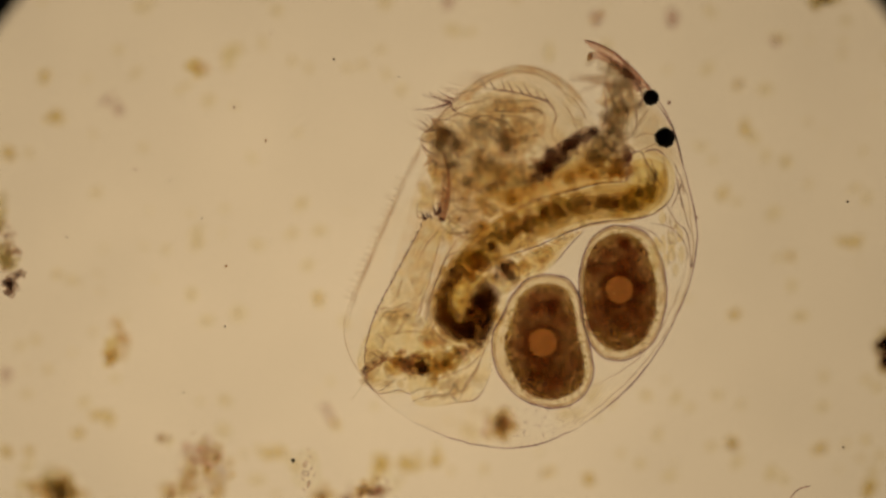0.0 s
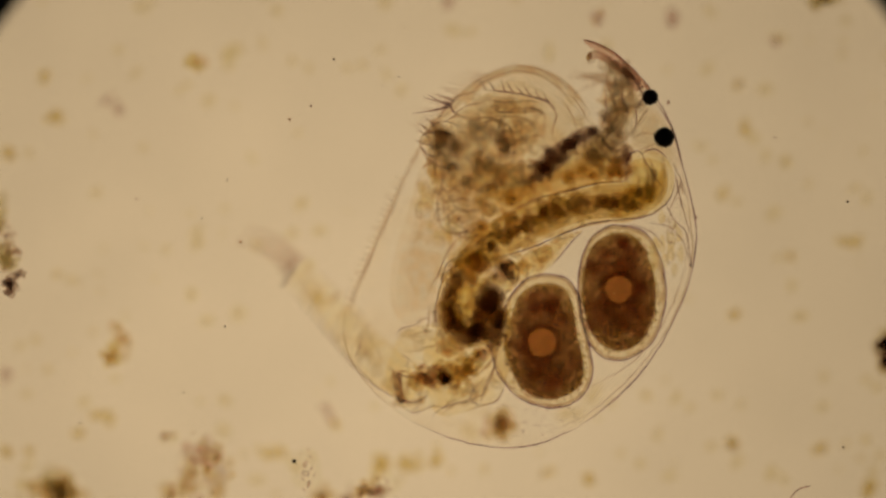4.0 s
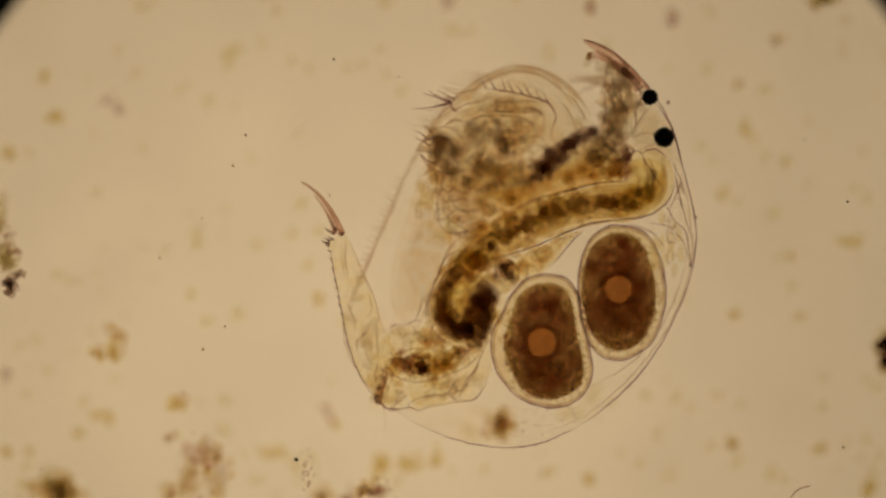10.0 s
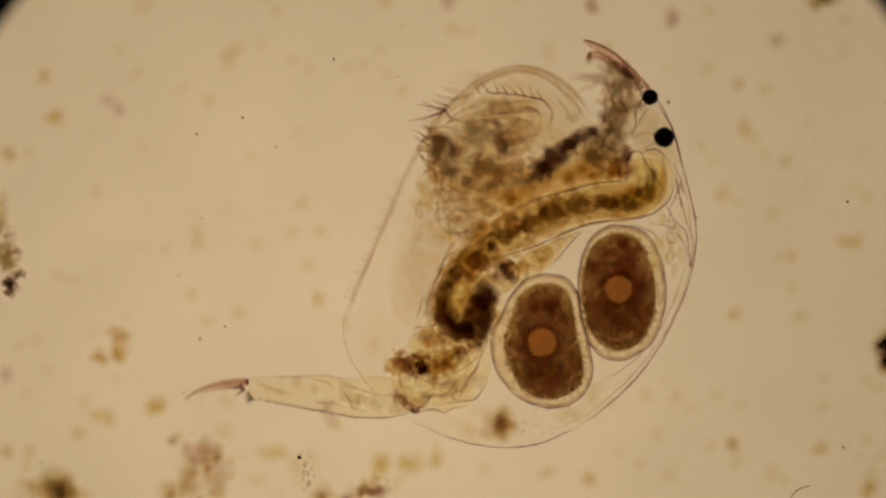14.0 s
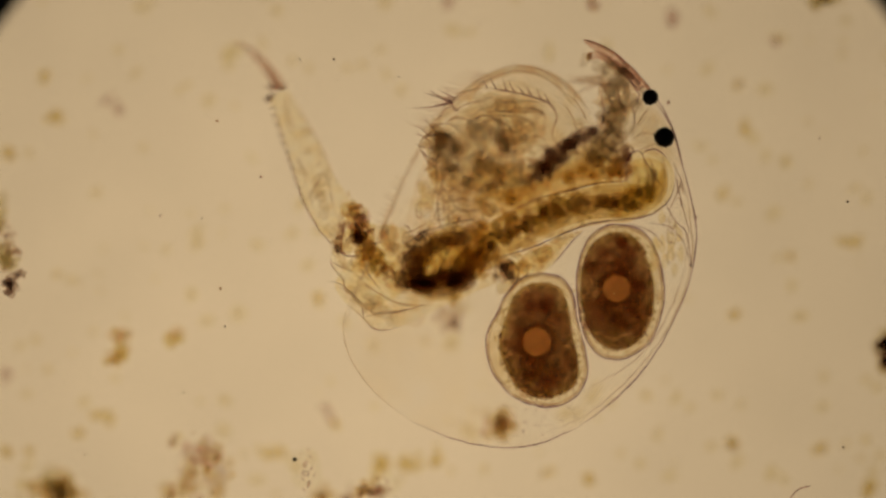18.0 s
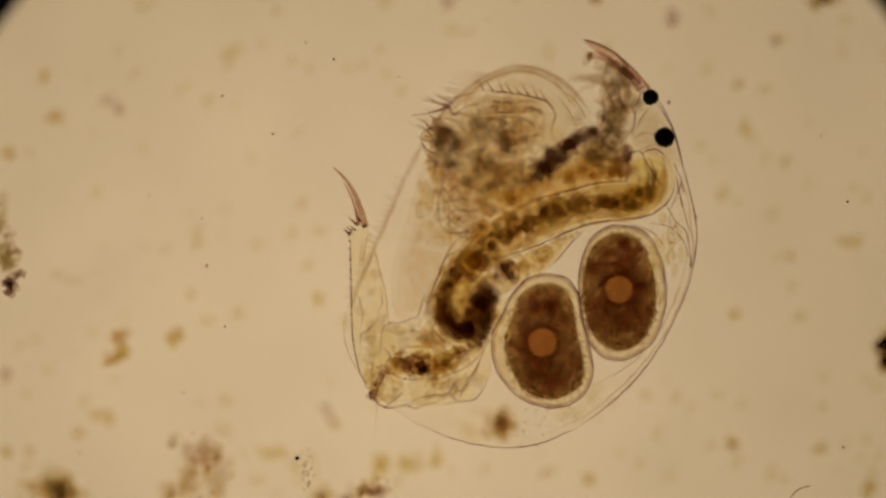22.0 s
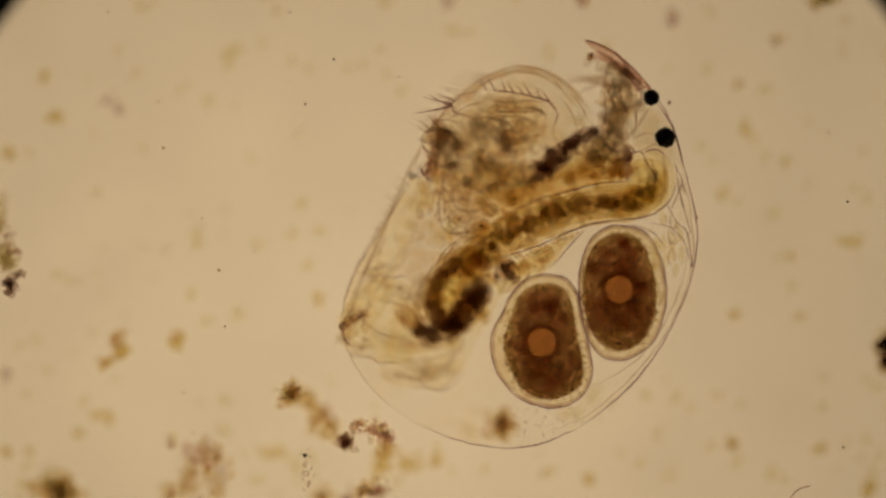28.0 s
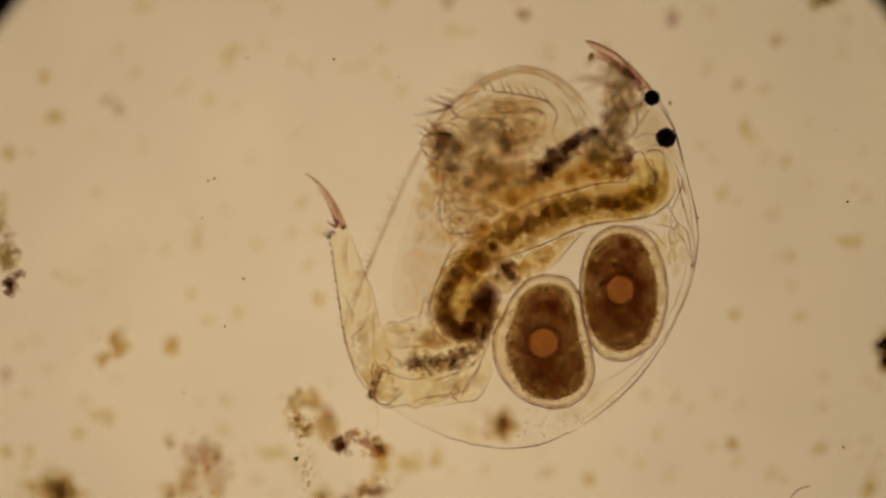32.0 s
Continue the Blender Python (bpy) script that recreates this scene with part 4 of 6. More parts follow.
    bend = fpart("gut_bend", bm, "amber", "ochre bend of the hind gut")
    cloud("bend_food", [([(897, 474)], 11, 18), ([(906, 490)], 9, 12), ([(880, 490)], 5, 4)], "grain_dark", bend, O0, seed=74, grain=(3.5, 7), z=(FOCUS - 14, FOCUS + 8), label="dark food in the bend of the gut")
    cloud("bend_food", [([(838, 472), (868, 464), (898, 470), (910, 488)], 13, 44), ([(902, 486)], 14, 12)], "grain_brown", bend, O0, seed=75, grain=(3, 7), z=(FOCUS - 30, FOCUS + 6))
    line("bend_edge", [(876, 458), (902, 460), (918, 480), (914, 506), (896, 520)], taper(1.5), "rim_soft")
    # rectum
    o = at(*GUT_PIVOT)
    bm = bmesh.new()
    add_soft_tube(bm, [(866, 562, FOCUS), (852, 596, FOCUS), (826, 622, FOCUS), (776, 644, FOCUS), (732, 646, FOCUS), (696, 648, FOCUS)], taper(21, 0.2, 0.25), o, sides=10)
    rec = moving_part("rectum", bm, "veil", *GUT_PIVOT, label="pale yellow rectum")
    bm = bmesh.new()
    add_soft(bm, [(742, 586), (764, 580), (790, 592), (800, 612), (772, 618), (744, 612)], FOCUS, 16, o)
    part("rectal_gland", bm, "flake", rec, "pale yellow swelling of the rectum")
    cloud("rectum_food", [([(868, 556), (856, 588), (842, 606)], 12, 60)], "grain_dark", rec, o, seed=76, grain=(3, 7), z=(FOCUS - 20, FOCUS + 8), label="dark grains at the mouth of the rectum")
    cloud("rectum_lining", [([(846, 602), (810, 630), (770, 644)], 12, 12), ([(750, 600), (790, 596)], 10, 3)], "grain_brown", rec, o, seed=77, grain=(4, 8), z=(FOCUS - 20, FOCUS + 8))
    return ab, base, hg, rec


TAIL_REST = 107.8


def postabdomen():
    o = at(*KNEE)
    out = [(668, 704), (642, 668), (621, 622), (605, 562), (590, 502), (578, 452), (572, 438), (582, 430), (592, 420), (603, 419), (616, 441), (640, 490), (660, 530), (674, 572), (692, 604), (708, 640), (712, 684), (698, 716)]
    bm = bmesh.new()
    add_pillow(bm, out, FOCUS, 20, o)
    pa = moving_part("postabdomen", bm, "haze", *KNEE, label="clear toothed postabdomen, the beating tail")
    line("tail_back_edge", out[0:7], taper(1.7, 0.1, 0.1), "rim", o=o, parent=pa)
    line("tail_front_edge", out[9:15], taper(1.5), "rim_soft", o=o, parent=pa)
    line("tail_joint", [(690, 660), (684, 690), (680, 712), (692, 720)], taper(3.0), "claw", o=o, parent=pa)
    line("tail_rib", [(600, 440), (600, 470), (606, 500)], taper(1.3), "rim_soft", o=o, parent=pa)
    line("tail_rib", [(650, 580), (640, 600), (632, 606), (636, 630)], taper(1.3), "fold", o=o, parent=pa)
    for pts in ([(605, 430), (606, 470), (612, 500)], [(640, 600), (650, 590), (652, 575)], [(664, 560), (668, 600), (672, 640)], [(672, 640), (682, 660), (676, 690)], [(612, 540), (626, 570), (628, 590)], [(648, 520), (656, 548), (650, 566)]):
        line("tail_rib", pts, taper(1.8), "rim_soft", o=o, parent=pa, z=FOCUS + 8)
    cloud("tail_tissue", [([(600, 450), (620, 520), (645, 600), (668, 690)], 26, 16)], "grain_amber", pa, o, seed=94, grain=(7, 14), z=(FOCUS - 16, FOCUS + 12), keep=out)
    cloud("tail_knot", [([(688, 664), (680, 688), (673, 704)], 5, 30)], "grain_brown", pa, o, seed=95, grain=(3, 5), z=(FOCUS - 8, FOCUS + 8), label="brown joint of the tail")
    cloud("tail_knot", [([(671, 706), (675, 712)], 4, 9)], "grain_deep", pa, o, seed=96, grain=(2.5, 4), z=(FOCUS - 4, FOCUS + 6), label="dark knot at the root of the tail")
    line("tail_base_edge", [(668, 704), (690, 722), (716, 722)], taper(2.0), "rim", o=o, parent=pa)
    line("tail_seta", [(684, 718), (690, 740), (690, 768)], lambda t: 1.0 * (1 - 0.8 * t), "rim_soft", o=o, parent=pa)
    edge = curve_pts(out[2:8], False, 13.0)
    for i, p in enumerate(edge):
        bm = bmesh.new()
        big = i > len(edge) - 4
        add_bristle(bm, p[0] + 1, p[1], -12 if big else -6, -6 if big else -3, FOCUS, 2.4 if big else 1.6, o)
        part("tail_tooth", bm, "claw_dark", pa)
    bm = bmesh.new()
    add_tube(bm, [(598, 420, FOCUS), (585, 394, FOCUS), (566, 366, FOCUS), (544, 344, FOCUS), (521, 330, FOCUS)], lambda t: 6.5 * (1 - 0.82 * t), o, sides=8)
    part("tail_claw", bm, "claw", pa, "reddish-brown curved end claw")
    bm = bmesh.new()
    add_tube(bm, [(586, 420, FOCUS + 6), (576, 396, FOCUS + 6), (560, 370, FOCUS + 6), (544, 352, FOCUS + 6)], lambda t: 3.6 * (1 - 0.8 * t), o, sides=6)
    part("tail_claw", bm, "claw", pa)
    for x, y, dx, dy in ((588, 414, -14, -18), (584, 420, -18, -10), (577, 438, -12, -4)):
        bm = bmesh.new()
        add_bristle(bm, x, y, dx, dy, FOCUS + 4, 3.0, o)
        part("claw_spine", bm, "claw_dark", pa)
    bm = bmesh.new()
    add_glob(bm, 597, 419, FOCUS + 6, 3.8, o, 1)
    part("claw_joint", bm, "claw_dark", pa)
    return pa


def limbs():
    """The beating trunk limbs behind the belly opening, each turning about its root."""
    made = []
    rnd = random.Random(17)

    def limb(name, root, bodies, label="", speed=0.17, swing=3.5):
        o = at(*root)
        first = None
        for nm, outline, th, z, mat in bodies:
            bm = bmesh.new()
            add_soft(bm, outline, z, th, o, wobble=0.35, rings=3, step=14.0)
            if first is None:
                first = moving_part(nm, bm, mat, *root, label=label)
            else:
                part(nm, bm, mat, first)
        made.append((first, root, speed, swing))
        return first, o

    def leaf(cx, cy, rx, ry, turn, n=9, uneven=0.3):
        """An uneven leaf-shaped outline."""
        ca, sa = math.cos(math.radians(turn)), math.sin(math.radians(turn))
        out = []
        for k in range(n):
            a = 2 * math.pi * k / n
            g = 1 + rnd.uniform(-uneven, uneven)
            out.append((cx + rx * g * math.cos(a) * ca - ry * g * math.sin(a) * sa, cy + rx * g * math.cos(a) * sa + ry * g * math.sin(a) * ca))
        return out

    def curls(n, box, r0, r1, mat, o, parent, name="limb_edge", thick=1.8):
        for k in range(n):
            t = rnd.uniform(0, 6.28)
            x, y, r = rnd.uniform(box[0], box[2]), rnd.uniform(box[1], box[3]), rnd.uniform(r0, r1)
            sweep = rnd.uniform(1.2, 3.4)
            line(name, [(x + r * math.cos(t + s), y + 0.7 * r * math.sin(t + s)) for s in np.linspace(0, sweep, 6)], taper(thick * rnd.uniform(0.6, 1.3)), mat, z=FOCUS + rnd.uniform(-20, 24), o=o, parent=parent)

    def flakes(n, box, r0, r1, kinds, o, parent, name="limb_flake"):
        for k in range(n):
            r = rnd.uniform(r0, r1)
            bm = bmesh.new()
            add_pillow(bm, leaf(rnd.uniform(box[0], box[2]), rnd.uniform(box[1], box[3]), r, r * rnd.uniform(0.35, 0.8), rnd.uniform(0, 180), 8, 0.4), FOCUS + rnd.uniform(-60, 40), r * 0.3, o, rings=2, step=9.0)
            part(name, bm, kinds[k % len(kinds)], parent)

    a, o = limb("limb", (900, 300), [("limb", [(750, 252), (768, 228), (800, 216), (840, 220), (880, 210), (918, 226), (926, 262), (896, 292), (850, 310), (806, 298), (768, 282)], 24, FOCUS - 40, "veil"),
                                     ("limb_plate", leaf(790, 284, 30, 12, 30), 10, FOCUS - 30, "veil"), ("limb_plate", leaf(806, 318, 40, 24, 20), 10, FOCUS - 50, "veil"), ("limb_plate", leaf(768, 256, 25, 19, 20, uneven=0.12), 10, FOCUS + 4, "veil"),
                                     ("limb_plate", leaf(838, 290, 36, 20, 10), 12, FOCUS - 55, "veil"), ("limb_plate", leaf(850, 275, 40, 24, 10), 12, FOCUS - 8, "veil")], "brown leaf-like trunk limb with bristles")
    cloud("limb_tissue", [([(772, 238), (798, 244)], 9, 9), ([(776, 256), (812, 264)], 20, 22), ([(838, 216), (852, 222)], 9, 8), ([(868, 224), (886, 240), (894, 264)], 18, 24), ([(786, 284), (800, 296)], 10, 8)], "grain_grey", a, o, seed=81, grain=(5, 10), z=(FOCUS - 66, FOCUS - 20), label="grey-brown limb tissue")
    cloud("limb_tissue", [([(778, 260), (806, 264)], 16, 11), ([(880, 238), (892, 258)], 14, 8), ([(762, 236), (800, 242)], 4, 8), ([(786, 304), (810, 302)], 8, 4)], "grain_dark", a, o, seed=82, grain=(4, 8), z=(FOCUS - 60, FOCUS - 20), label="dark limb tissue")
    cloud("limb_tissue", [([(770, 272), (820, 264), (880, 270)], 34, 18), ([(840, 290), (890, 300)], 24, 6)], "grain_grey", a, o, seed=83, grain=(5, 13), z=(FOCUS - 66, FOCUS), label="brown limb tissue")
    cloud("limb_tissue", [([(756, 256), (790, 266)], 16, 8), ([(830, 300), (900, 280)], 24, 14)], "grain_amber", a, o, seed=84, grain=(5, 11), z=(FOCUS - 40, FOCUS), label="amber limb tissue")
    for pts in ([(744, 266), (745, 248), (757, 235), (776, 232), (800, 240)], [(744, 262), (754, 280), (772, 294), (800, 300), (826, 296)], [(766, 286), (772, 302), (770, 330)], [(756, 254), (770, 244), (786, 248)], [(782, 282), (796, 274), (812, 282), (808, 298)],
                [(790, 216), (808, 206), (830, 212)], [(846, 222), (876, 212), (902, 226), (910, 250)]):
        line("limb_edge", pts, taper(2.6), "rim_soft", z=FOCUS - 8, o=o, parent=a)
    for pts in ([(752, 240), (776, 236), (800, 240)], [(746, 262), (756, 276), (770, 282)]):
        line("limb_edge", pts, taper(2.6), "fold", z=FOCUS - 4, o=o, parent=a)
    flakes(12, (762, 222, 930, 310), 9, 26, ["flake", "flake_brown", "flake"], o, a)
    curls(7, (765, 228, 915, 298), 12, 30, "fold", o, a, thick=1.4)
    curls(8, (765, 228, 915, 310), 10, 26, "rim_soft", o, a, thick=2.0)
    for k in range(7):
        bm = bmesh.new()
        add_bristle(bm, 752 + rnd.uniform(0, 18), 226 + k * 5.6, -14 - rnd.uniform(0, 14), -8 + rnd.uniform(-10, 8), FOCUS + 8, 1.5, o, rnd.uniform(-0.4, 0.4))
        part("limb_bristle", bm, ("fold", "rim_soft")[k % 2], a)
    b, o = limb("limb", (950, 260), [("limb", [(792, 218), (838, 178), (890, 162), (940, 168), (960, 192), (956, 236), (930, 270), (870, 262), (812, 240)], 26, FOCUS - 10, "veil"),
                                     ("limb_plate", leaf(905, 188, 52, 15, 2, uneven=0.15), 10, FOCUS + 6, "veil"), ("limb_plate", leaf(880, 200, 60, 20, -8), 10, FOCUS, "veil"),
                                     ("limb_plate", leaf(926, 236, 36, 26, 30), 10, FOCUS - 4, "veil")], "pale yellow trunk limb with a comb of bristles")
    cloud("limb_tissue", [([(846, 190), (900, 188), (950, 196)], 17, 9), ([(870, 214), (930, 224)], 20, 6), ([(920, 250), (950, 266)], 20, 5), ([(1000, 190), (1030, 220)], 16, 2)], "grain_amber", b, o, seed=85, grain=(5, 12), z=(FOCUS - 40, FOCUS + 10), label="amber limb tissue")
    comb = [(850, 160), (876, 162), (904, 165), (940, 172), (972, 182), (988, 206)]
    line("comb_base", comb, taper(2.2), "fold", o=o, parent=b, z=FOCUS + 6)
    for p in curve_pts(comb, False, 26.0)[1:-1]:
        bm = bmesh.new()
        add_bristle(bm, p[0] + rnd.uniform(-4, 4), p[1], -12 + rnd.uniform(-5, 5), -19 + rnd.uniform(-6, 6), FOCUS + 6 + rnd.uniform(-14, 14), 1.6, o, rnd.uniform(-0.2, 0.3))
        part("comb_bristle", bm, "fold", b)
    for x, y, dx, dy in ((797, 186, -52, -8), (794, 190, -40, -16), (792, 192, -62, 18), (796, 188, -34, 12), (802, 182, -30, -14)):
        bm = bmesh.new()
        add_bristle(bm, x, y, dx, dy, FOCUS + 4, 2.2, o, rnd.uniform(-0.15, 0.15))
        part("limb_bristle", bm, "fold", b)
    for pts in ([(862, 178), (900, 182), (940, 179), (962, 188)], [(846, 202), (905, 200), (950, 198), (966, 190)], [(926, 206), (934, 192), (954, 196), (960, 204)], [(840, 214), (880, 207), (930, 212), (956, 236)], [(800, 206), (826, 190), (856, 182)],
                [(974, 186), (984, 206), (976, 232), (984, 250)], [(1000, 160), (1024, 184), (1040, 214)], [(990, 176), (1010, 200), (1020, 226)], [(930, 250), (950, 240), (968, 246)], [(800, 174), (826, 168), (850, 160)]):
        line("limb_edge", pts, taper(2.2), "rim_soft", z=FOCUS + rnd.uniform(-10, 14), o=o, parent=b)
    line("limb_knot", [(788, 180), (796, 190), (800, 200), (812, 204)], taper(3.0), "fold", o=o, parent=b)
    flakes(7, (830, 170, 960, 260), 10, 26, ["flake"], o, b)
    curls(8, (850, 180, 960, 255), 14, 30, "rim_soft", o, b)
    c, o = limb("limb", (870, 330), [("limb", [(836, 304), (876, 292), (916, 302), (950, 316), (920, 334), (880, 346), (850, 342)], 18, FOCUS - 50, "amber"),
                                     ("limb_plate", leaf(855, 322, 24, 26, 20), 10, FOCUS + 6, "veil"), ("limb_plate", leaf(920, 316, 44, 16, -16), 10, FOCUS - 20, "veil")], "dark brown limb base", swing=2.0)
    flakes(8, (836, 290, 1000, 345), 10, 24, ["flake", "flake_brown"], o, c)
    curls(6, (840, 295, 950, 340), 8, 20, "fold", o, c, thick=1.4)
    d, o = limb("antenna", (1100, 250), [("antenna", [(1072, 130), (1100, 120), (1126, 150), (1132, 178), (1120, 214), (1114, 250), (1106, 298), (1060, 302), (1030, 286), (1052, 250), (1074, 206), (1074, 160)], 20, FOCUS + 20, "veil"),
                                         ("antenna_joint", leaf(1078, 266, 34, 30, 20), 14, FOCUS - 40, "veil"), ("antenna_joint", leaf(1096, 196, 22, 46, 8), 12, FOCUS + 20, "veil"),
                                         ("antenna_joint", leaf(1050, 282, 30, 22, -20), 12, FOCUS - 44, "veil"), ("antenna_joint", leaf(1086, 292, 26, 18, -10), 12, FOCUS - 40, "amber")], "grey-brown antenna folded against the head", speed=0.13, swing=4.0)
    cloud("antenna_tissue", [([(1070, 112), (1104, 140)], 16, 12), ([(1086, 132), (1098, 170), (1094, 210), (1088, 250), (1074, 290)], 30, 40), ([(1084, 196), (1086, 230)], 16, 12), ([(1112, 140), (1126, 190)], 10, 10), ([(1046, 272), (1066, 290)], 18, 14)], "grain_grey", d, o, seed=86, grain=(5, 11), z=(FOCUS - 60, FOCUS + 30), label="grey-brown antenna tissue")
    cloud("antenna_tissue", [([(1060, 250), (1094, 258), (1100, 290)], 16, 24), ([(1090, 170), (1108, 206)], 12, 10)], "grain_grey", d, o, seed=87, grain=(5, 10), z=(FOCUS - 60, FOCUS + 10), label="brown antenna tissue")
    for k in range(9):
        x = 1080 + rnd.uniform(-6, 34)
        line("antenna_fibre", [(x + rnd.uniform(-14, 0) - 6, 132 + rnd.uniform(-8, 40)), (x, 176), (x + rnd.uniform(-6, 8), 210), (x - 10 + rnd.uniform(-14, 6), 256 + rnd.uniform(-20, 20))], taper(1.8), "cellwall", z=FOCUS + rnd.uniform(-30, 30), o=o, parent=d)
    for pts in ([(1120, 186), (1126, 204), (1124, 228), (1112, 240)], [(1098, 160), (1104, 186), (1112, 200), (1106, 214)], [(1104, 122), (1126, 150), (1136, 172), (1124, 196)], [(1070, 160), (1072, 190), (1070, 224)], [(1064, 240), (1076, 262), (1098, 268), (1112, 262)], [(1110, 258), (1120, 268), (1112, 290)]):
        line("antenna_edge", pts, taper(2.2), "fold", z=FOCUS + rnd.uniform(-8, 14), o=o, parent=d)
    flakes(10, (1064, 140, 1120, 300), 8, 18, ["flake", "flake_brown", "flake"], o, d, "antenna_flake")
    curls(6, (1060, 200, 1116, 290), 8, 18, "rim_soft", o, d, name="antenna_edge")
    for k in range(7):
        bm = bmesh.new()
        add_bristle(bm, 1074 + k * 2, 132 + k * 4, -56 + rnd.uniform(-30, 24), -12 + rnd.uniform(-14, 24), FOCUS + 60, 3.0, o, rnd.uniform(-0.3, 0.2))
        part("antenna_bristle", bm, "rim_soft", d)
    return made


ABD, BASE, HIND, RECTUM = abdomen()
TAIL = postabdomen()
BEATERS = limbs()


# ---- debris on the slide ----
def clump(name, x, y, size, mats, count, z=0.0, spread=1.0, label="", cat="debris", group="", seed=0, rough=0.45):
    """A small heap of uneven lumps lying on the slide: the first lump carries the rest."""
    rnd = random.Random(seed * 7 + int(x) * 13 + int(y))
    o = at(x, y, z)
    ob = new(name)
    ob.location = o
    tagged(ob, label, cat, group)
    if z > 20:
        for k in range(int(z / 22)):
            bm = bmesh.new()
            add_glob(bm, x + rnd.uniform(-1, 1) * size * 0.8, y + rnd.uniform(-1, 1) * size * 0.8, 12 + k * 22, size * rnd.uniform(0.5, 0.8), o, k + y, 0.8, rough, 2)
            part("under_lump", bm, "faint", ob)
    for k in range(count):
        a, d = rnd.uniform(0, 6.28), size * spread * math.sqrt(rnd.random()) * (0 if k == 0 else 1)
        r = size * (0.62 if count > 1 else 1.0) * rnd.uniform(0.6, 1.1) * (1 if count < 8 else 0.55)
        bm = bmesh.new()
        add_glob(bm, x + d * math.cos(a), y + d * math.sin(a), z + r * 0.6 + rnd.uniform(0, 4), r, o, k + x, 0.6, rough, 2, rnd.uniform(1, 1.5), rnd.uniform(0, 3))
        part("cell" if cat == "algae" else "grain" if k % 2 else "lump", bm, mats[k % len(mats)], ob)
    return ob


FLECKS = {}
FLECKS["a"] = [(83, 133, 13), (100, 210, 17), (16, 275, 14), (565, 535, 13), (180, 735, 17), (142, 765, 11), (15, 800, 12), (48, 797, 11), (485, 805, 14), (675, 815, 20), (725, 828, 17), (773, 818, 14), (1045, 852, 14), (1318, 228, 13), (1285, 342, 12), (1502, 428, 17), (1400, 460, 11), (1297, 558, 12), (1445, 797, 15), (1535, 872, 18), (595, 755, 11)]
FLECKS["o"] = [(965, 835, 11), (1305, 150, 11), (1300, 789, 13)]
FLECKS["m"] = [(15, 662, 14), (583, 730, 13), (1192, 36, 17), (790, 0, 12), (188, 182, 14), (206, 196, 14), (1375, 74, 12)]
FLECKS["p"] = [(535, 357, 12), (520, 410, 14), (560, 412, 14), (130, 495, 14), (1390, 288, 15), (1375, 70, 14), (1255, 793, 10), (1385, 850, 12), (680, 125, 12), (975, 95, 16), (1240, 265, 12), (1512, 335, 10), (405, 100, 22), (345, 412, 12), (640, 118, 11), (1420, 560, 12), (1275, 700, 10), (1147, 704, 11), (1197, 706, 11), (330, 155, 10), (240, 130, 10), (490, 15, 10), (60, 600, 10)]
KINDS = {"a": (["alga", "alga"], "yellow-green algal cells on the slide"), "o": (["alga_dark", "alga"], "olive algal clump on the slide"),
         "m": (["mauve", "mauve"], "mauve-brown detritus fleck on the slide"), "p": (["faint", "faint"], "pale translucent fleck on the slide")}


